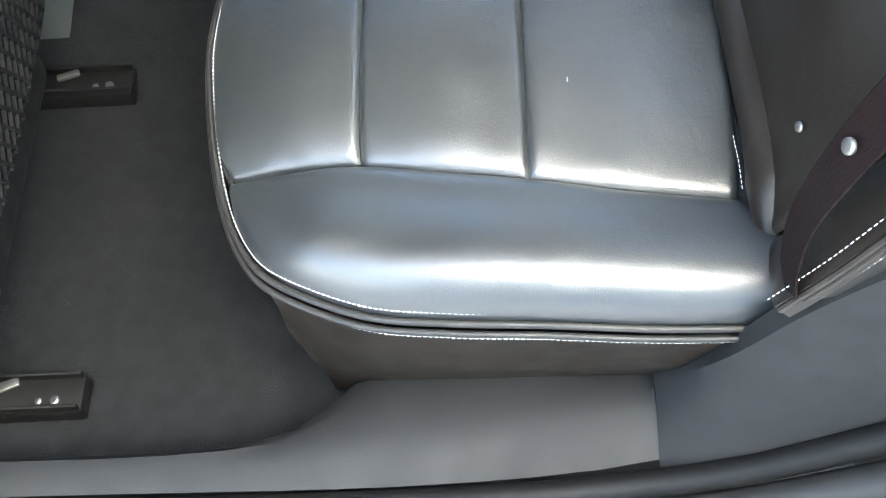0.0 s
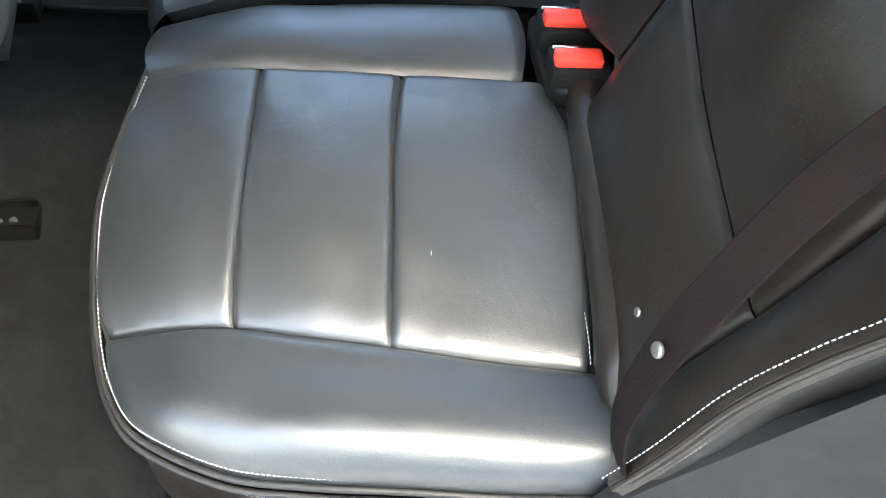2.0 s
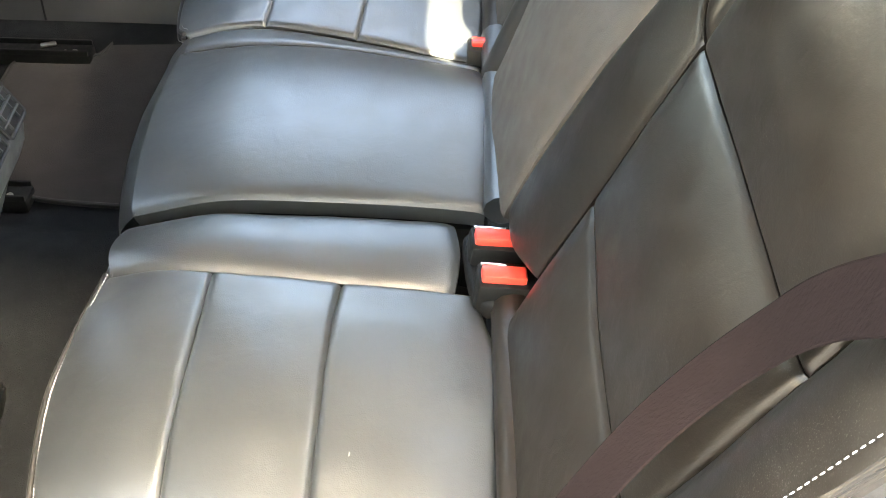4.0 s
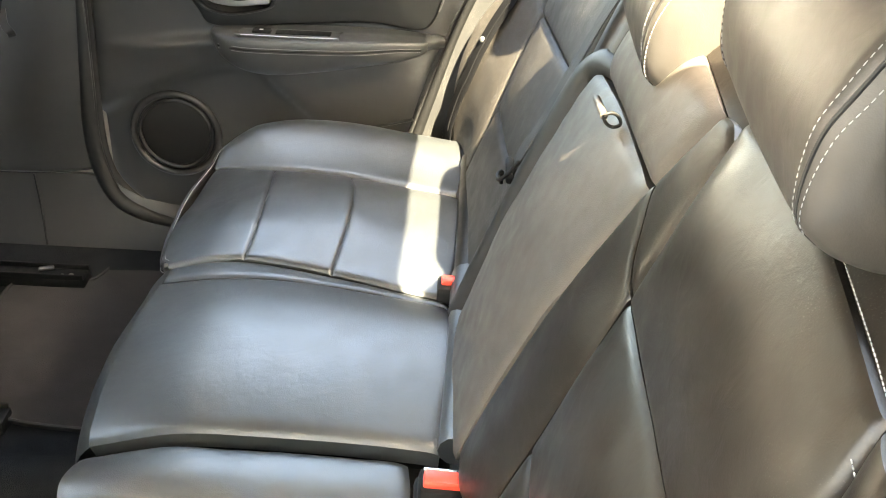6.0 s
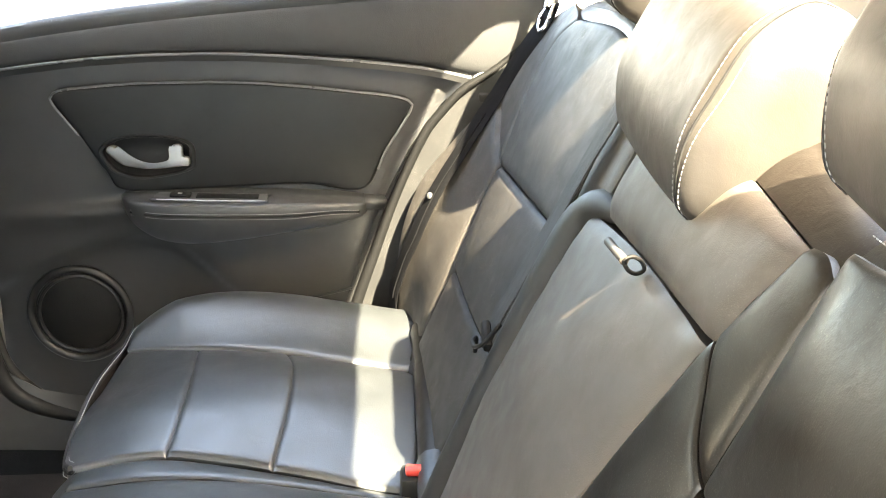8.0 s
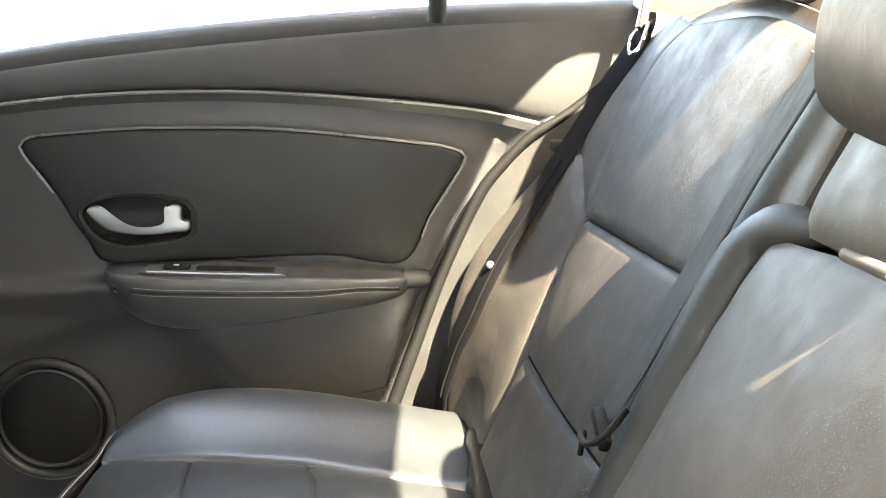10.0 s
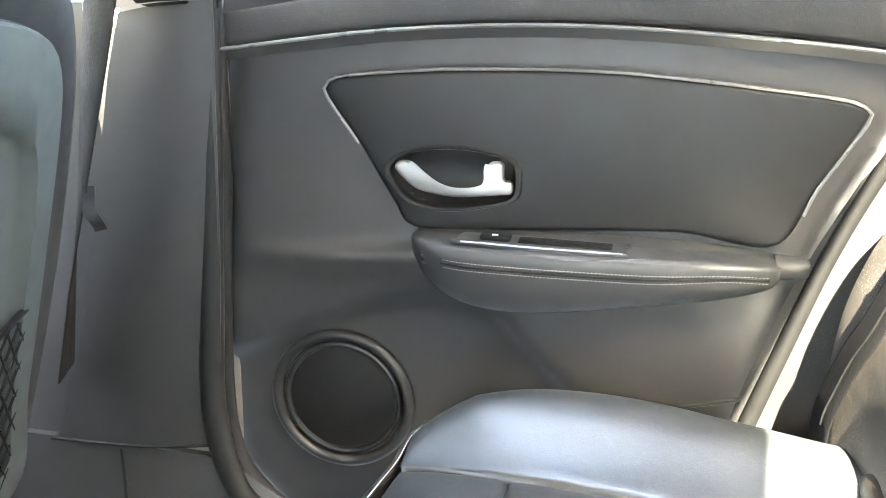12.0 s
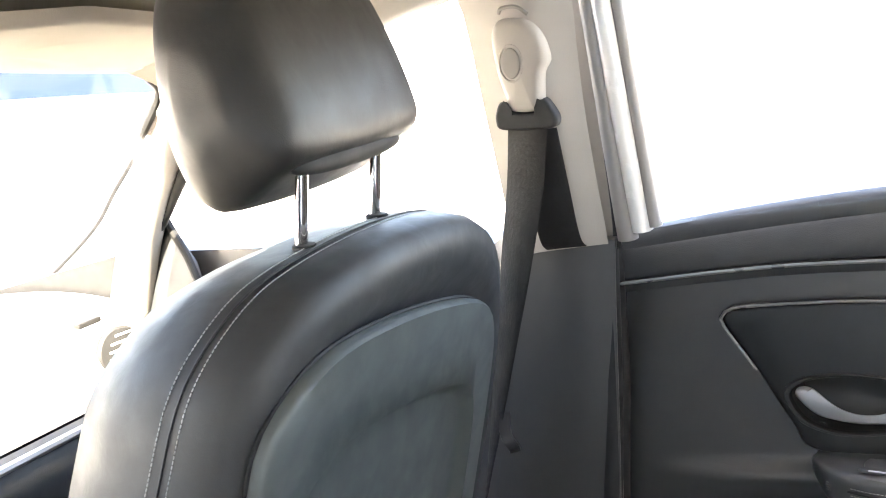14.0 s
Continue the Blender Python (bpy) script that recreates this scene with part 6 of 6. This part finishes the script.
lid = lambda a, b, h: (a, b, 1.232 + 0.27 * (a + 0.72) - 0.020 * max(0.0, abs(b) - 0.35) / 0.17 - h)
part("visor_panel", plate([(p.x, p.y) for p in vo], 0.014, lid, 0.005, 3, 0.002), LINER, visor)
part("pivot_arm", tube(crom([lid(-0.700, 0.50, 0.006), lid(-0.705, 0.545, 0.004), lid(-0.700, 0.575, -0.006)], 10), 0.005, 8), BEIGE, visor, "beige plastic pivot arm")


# front seat belt on the pillar
fb = thing("front_seat_belt", (-0.30, 0.655, 0.97), "grey-brown front seat belt on a beige height adjuster", "seat belt")
gd = crom([(x, z, 0) for x, z in ((-0.328, 1.203), (-0.3245, 1.219), (-0.314, 1.2257), (-0.2975, 1.2264), (-0.283, 1.219), (-0.274, 1.2047), (-0.270, 1.183), (-0.276, 1.169), (-0.279, 1.139), (-0.2835, 1.132), (-0.309, 1.132), (-0.317, 1.148), (-0.3245, 1.174))], 60, True)
bm = plate([(p.x, p.y) for p in gd], 0.024, lambda a, b, h: (a, 0.658 - h, b), 0.009, 4, 0.002)
part("height_adjuster", bm, BEIGE, fb, "beige plastic height adjuster")
oval = [(-0.3055 + 0.0125 * math.cos(k * math.tau / 32), 1.1815 + 0.018 * math.sin(k * math.tau / 32)) for k in range(32)]
# Darker beige on button and slot stands in for shade in their recesses.
RECESS_BEIGE = shader("recess_shade_beige", (0.15, 0.135, 0.118), 0.6)
part("adjuster_button", plate([(-0.3055 + (x + 0.3055) * 0.85, 1.1815 + (z - 1.1815) * 0.85) for x, z in oval], 0.004, lambda a, b, h: (a, 0.6345 - h, b), 0.0015), RECESS_BEIGE, fb, "oval release button")
part("button_rim", tube([(x, 0.6330, z) for x, z in oval], 0.0012, 6, True), BEIGE, fb)
part("adjuster_slot", tube(crom([(-0.3175, 0.640, 1.230), (-0.314, 0.6385, 1.2350), (-0.2975, 0.6375, 1.2355), (-0.287, 0.640, 1.2275)], 16), 0.0022, 6), RECESS_BEIGE, fb, "raised dark line for the adjuster slot's shade")
lg = crom([(x, z, 0) for x, z in ((-0.327, 1.1333), (-0.321, 1.143), (-0.3083, 1.1335), (-0.283, 1.1335), (-0.275, 1.146), (-0.263, 1.131), (-0.2615, 1.121), (-0.2688, 1.1155), (-0.294, 1.1145), (-0.3227, 1.1155), (-0.328, 1.1237))], 50, True)
part("loop_guide", plate([(p.x, p.y) for p in lg], 0.013, lambda a, b, h: (a, 0.646 - h, b), 0.004, 4, flat=True), BLACK, fb, "black belt guide")
ln = crom([(-0.294, 0.637, 1.118), (-0.301, 0.636, 1.06), (-0.316, 0.638, 0.99), (-0.338, 0.645, 0.90), (-0.362, 0.652, 0.80), (-0.388, 0.662, 0.70), (-0.415, 0.672, 0.58)], 40)
part("webbing", strap(ln, 0.047, [(1 - 0.8 * i / 39, -0.15 - 0.85 * i / 39, 0.1) for i in range(40)]), WEB_FRONT, fb)
ln = crom([(-0.290, 0.648, 1.112), (-0.284, 0.656, 1.05), (-0.279, 0.668, 0.992), (-0.278, 0.700, 0.978)], 20)
part("webbing", strap(ln, 0.044, (1, 0.1, 0.1)), WEB_FRONT, fb)
part("tongue", strap(crom([(-0.347, 0.640, 0.805), (-0.342, 0.628, 0.785), (-0.335, 0.630, 0.772), (-0.338, 0.640, 0.762)], 10), 0.013, (1, 0.4, 0.3), 0.004), PLASTIC_DEEP, fb, "dark belt tongue")

# ---- console, mats, dashboard ----
con = thing("centre_console", (-0.40, -0.035, 0.39), "grey plastic centre console with rear air vents", "console")
rowsC = []
for x, z, w in ((-0.80, 0.62, 0.085), (-0.45, 0.705, 0.085), (-0.27, 0.718, 0.084), (-0.205, 0.706, 0.082), (-0.172, 0.675, 0.081), (-0.152, 0.635, 0.080), (-0.150, 0.605, 0.079), (-0.165, 0.570, 0.078), (-0.190, 0.535, 0.077), (-0.235, 0.47, 0.076), (-0.285, 0.38, 0.076)):
    nx = 0.0 if z > 0.69 else 0.012
    rowsC.append([(x - nx * g, k * w - 0.035, z - h) for k, g, h in ((-1, 1.6, 0.022), (-0.88, 0.4, 0.006), (-0.4, 0, 0), (0, 0, 0), (0.4, 0, 0), (0.88, 0.4, 0.006), (1, 1.6, 0.022))])
bm = bmesh.new()
cols = [crom([Vector(row[k]) for row in rowsC], 44) for k in range(7)]
G = [[bm.verts.new(p) for p in crom([cols[k][i] for k in range(7)], 22)] for i in range(44)]
for A, B in zip(G, G[1:]):
    for k in range(21):
        bm.faces.new((A[k], A[k + 1], B[k + 1], B[k]))
for r in (0, 21):
    base = [bm.verts.new((min(g[r].co.x, -0.26), g[r].co.y, 0.37)) for g in G]
    for i in range(43):
        bm.faces.new((G[i][r], G[i + 1][r], base[i + 1], base[i]))
bmesh.ops.recalc_face_normals(bm, faces=bm.faces)
part("body", bm, CONSOLE, con)
vr = Matrix.Rotation(1.08, 3, "Y")
vx, vz = Vector((-0.158, 0, 0.659)), Vector((0.88, 0, 0.47))
down = Vector((0.47, 0, -0.88))
for y in (-0.068, -0.003):
    v = part("vent", rbox((0.052, 0.052, 0.004), vx + Vector((0, y, 0)), 0.0015, rot=vr), BLACK, con, "black air vent with slats")
    for k in (-1, 0, 1):
        part("slat", rbox((0.003, 0.048, 0.006), vx + vz * 0.003 + down * 0.013 * k + Vector((0, y, 0)), 0.0008, rot=vr), PLASTIC_GREY, v)
    for k in (-0.5, 0.5):
        part("slat", rbox((0.046, 0.002, 0.005), vx + vz * 0.0025 + Vector((0, y + 0.024 * k, 0)), 0.0006, rot=vr), PLASTIC_GREY, v)
    rim = [vx + vz * 0.003 + down * a + Vector((0, y + b, 0)) for a, b in ((-0.027, -0.027), (-0.027, 0.027), (0.027, 0.027), (0.027, -0.027))]
    rim = [p.lerp(q, f) for p, q in zip(rim, rim[1:] + rim[:1]) for f in (0.06, 0.5, 0.94)]
    part("vent_rim", tube(rim, 0.0024, 6, True), RUBBER, v)

mat = thing("floor_mat", (-0.32, 0.40, FLOOR_Z + 0.006), "dark brown carpet floor mat with a stitched edge", "floor mat")
out = crom([(x, y, 0) for x, y in ((-0.312, 0.250), (-0.330, 0.30), (-0.350, 0.36), (-0.382, 0.42), (-0.394, 0.446), (-0.396, 0.529), (-0.386, 0.580), (-0.320, 0.590), (-0.262, 0.596), (-0.242, 0.622), (-0.232, 0.656), (-0.205, 0.667), (-0.10, 0.667), (0.0, 0.66), (0.04, 0.62), (0.04, 0.40), (0.03, 0.24), (-0.05, 0.216), (-0.168, 0.216), (-0.26, 0.222))], 110, True)
bm = plate([(p.x, p.y) for p in out], 0.008, lambda a, b, h: (a, b, FLOOR_Z + 0.004 + h + 0.004 * math.sin(a * 14) * math.sin(b * 9)), 0.003, 2)
part("carpet", bm, MAT, mat)
part("edge_binding", tube([(p.x, p.y, FLOOR_Z + 0.012 + 0.004 * math.sin(p.x * 14) * math.sin(p.y * 9)) for p in out], 0.0028, 6, True), WEB_GREY, mat, "stitched edge binding")

dash = thing("dashboard", (-1.0, 0.2, 0.60), "pale two-tone dashboard with a round side vent in sunlight", "dashboard")
rowsD = []
for y in (-0.70, -0.3, 0.1, 0.45, 0.66, 0.72):
    k = 0.02 if y > 0.6 else 0
    rowsD.append([(-1.30, y, 0.865), (-1.10, y, 0.885), (-0.96, y, 0.872 + k * 0.2), (-0.90, y, 0.84), (-0.885, y, 0.785)])
sh = sheet("top_pad", rowsD, DASH, 0.02, (0.3, 0, 1), kind="part")
sh.parent, sh.matrix_parent_inverse = dash, Matrix.Translation(-Vector(dash.location))
rowsD = []
for y in (-0.70, -0.3, 0.1, 0.45, 0.66, 0.72):
    rowsD.append([(-0.884, y, 0.782), (-0.865, y, 0.755), (-0.880, y, 0.70), (-0.93, y, 0.60), (-1.0, y, 0.50), (-1.1, y, 0.42)])
sh = sheet("lower_panel", rowsD, DASH_DARK, 0.02, (1, 0, 0), kind="part")
sh.parent, sh.matrix_parent_inverse = dash, Matrix.Translation(-Vector(dash.location))
part("trim_line", tube([(-0.868, -0.70, 0.775), (-0.868, 0.70, 0.775)], 0.006, 8), SATIN, dash, "satin trim strip")
v = part("side_vent", disc((-0.895, 0.635, 0.835), (1, -0.25, 0.2), 0.036, 0.010, 0.003, 28), BLACK, dash, "round black side vent")
for k in range(-3, 4):
    hw = 0.033 * math.sqrt(max(0.05, 1 - (k / 3.6) ** 2))
    part("slat", tube([(-0.880, 0.635 - hw, 0.837 + 0.0095 * k), (-0.875, 0.635 + hw, 0.837 + 0.0095 * k)], 0.0016, 6), DASH, v)
part("corner_vent", rbox((0.012, 0.040, 0.008), (-0.935, 0.625, 0.878), 0.002), BLACK, dash)

# lint on the left cushion
tagged(part("lint_fleck", tube(crom([(0.2640, -0.4525, 0.6502), (0.2643, -0.4505, 0.6503), (0.2641, -0.4485, 0.6503)], 6), 0.00045, 5), MARK), "pale thread of lint on the black leather cushion", "lint")
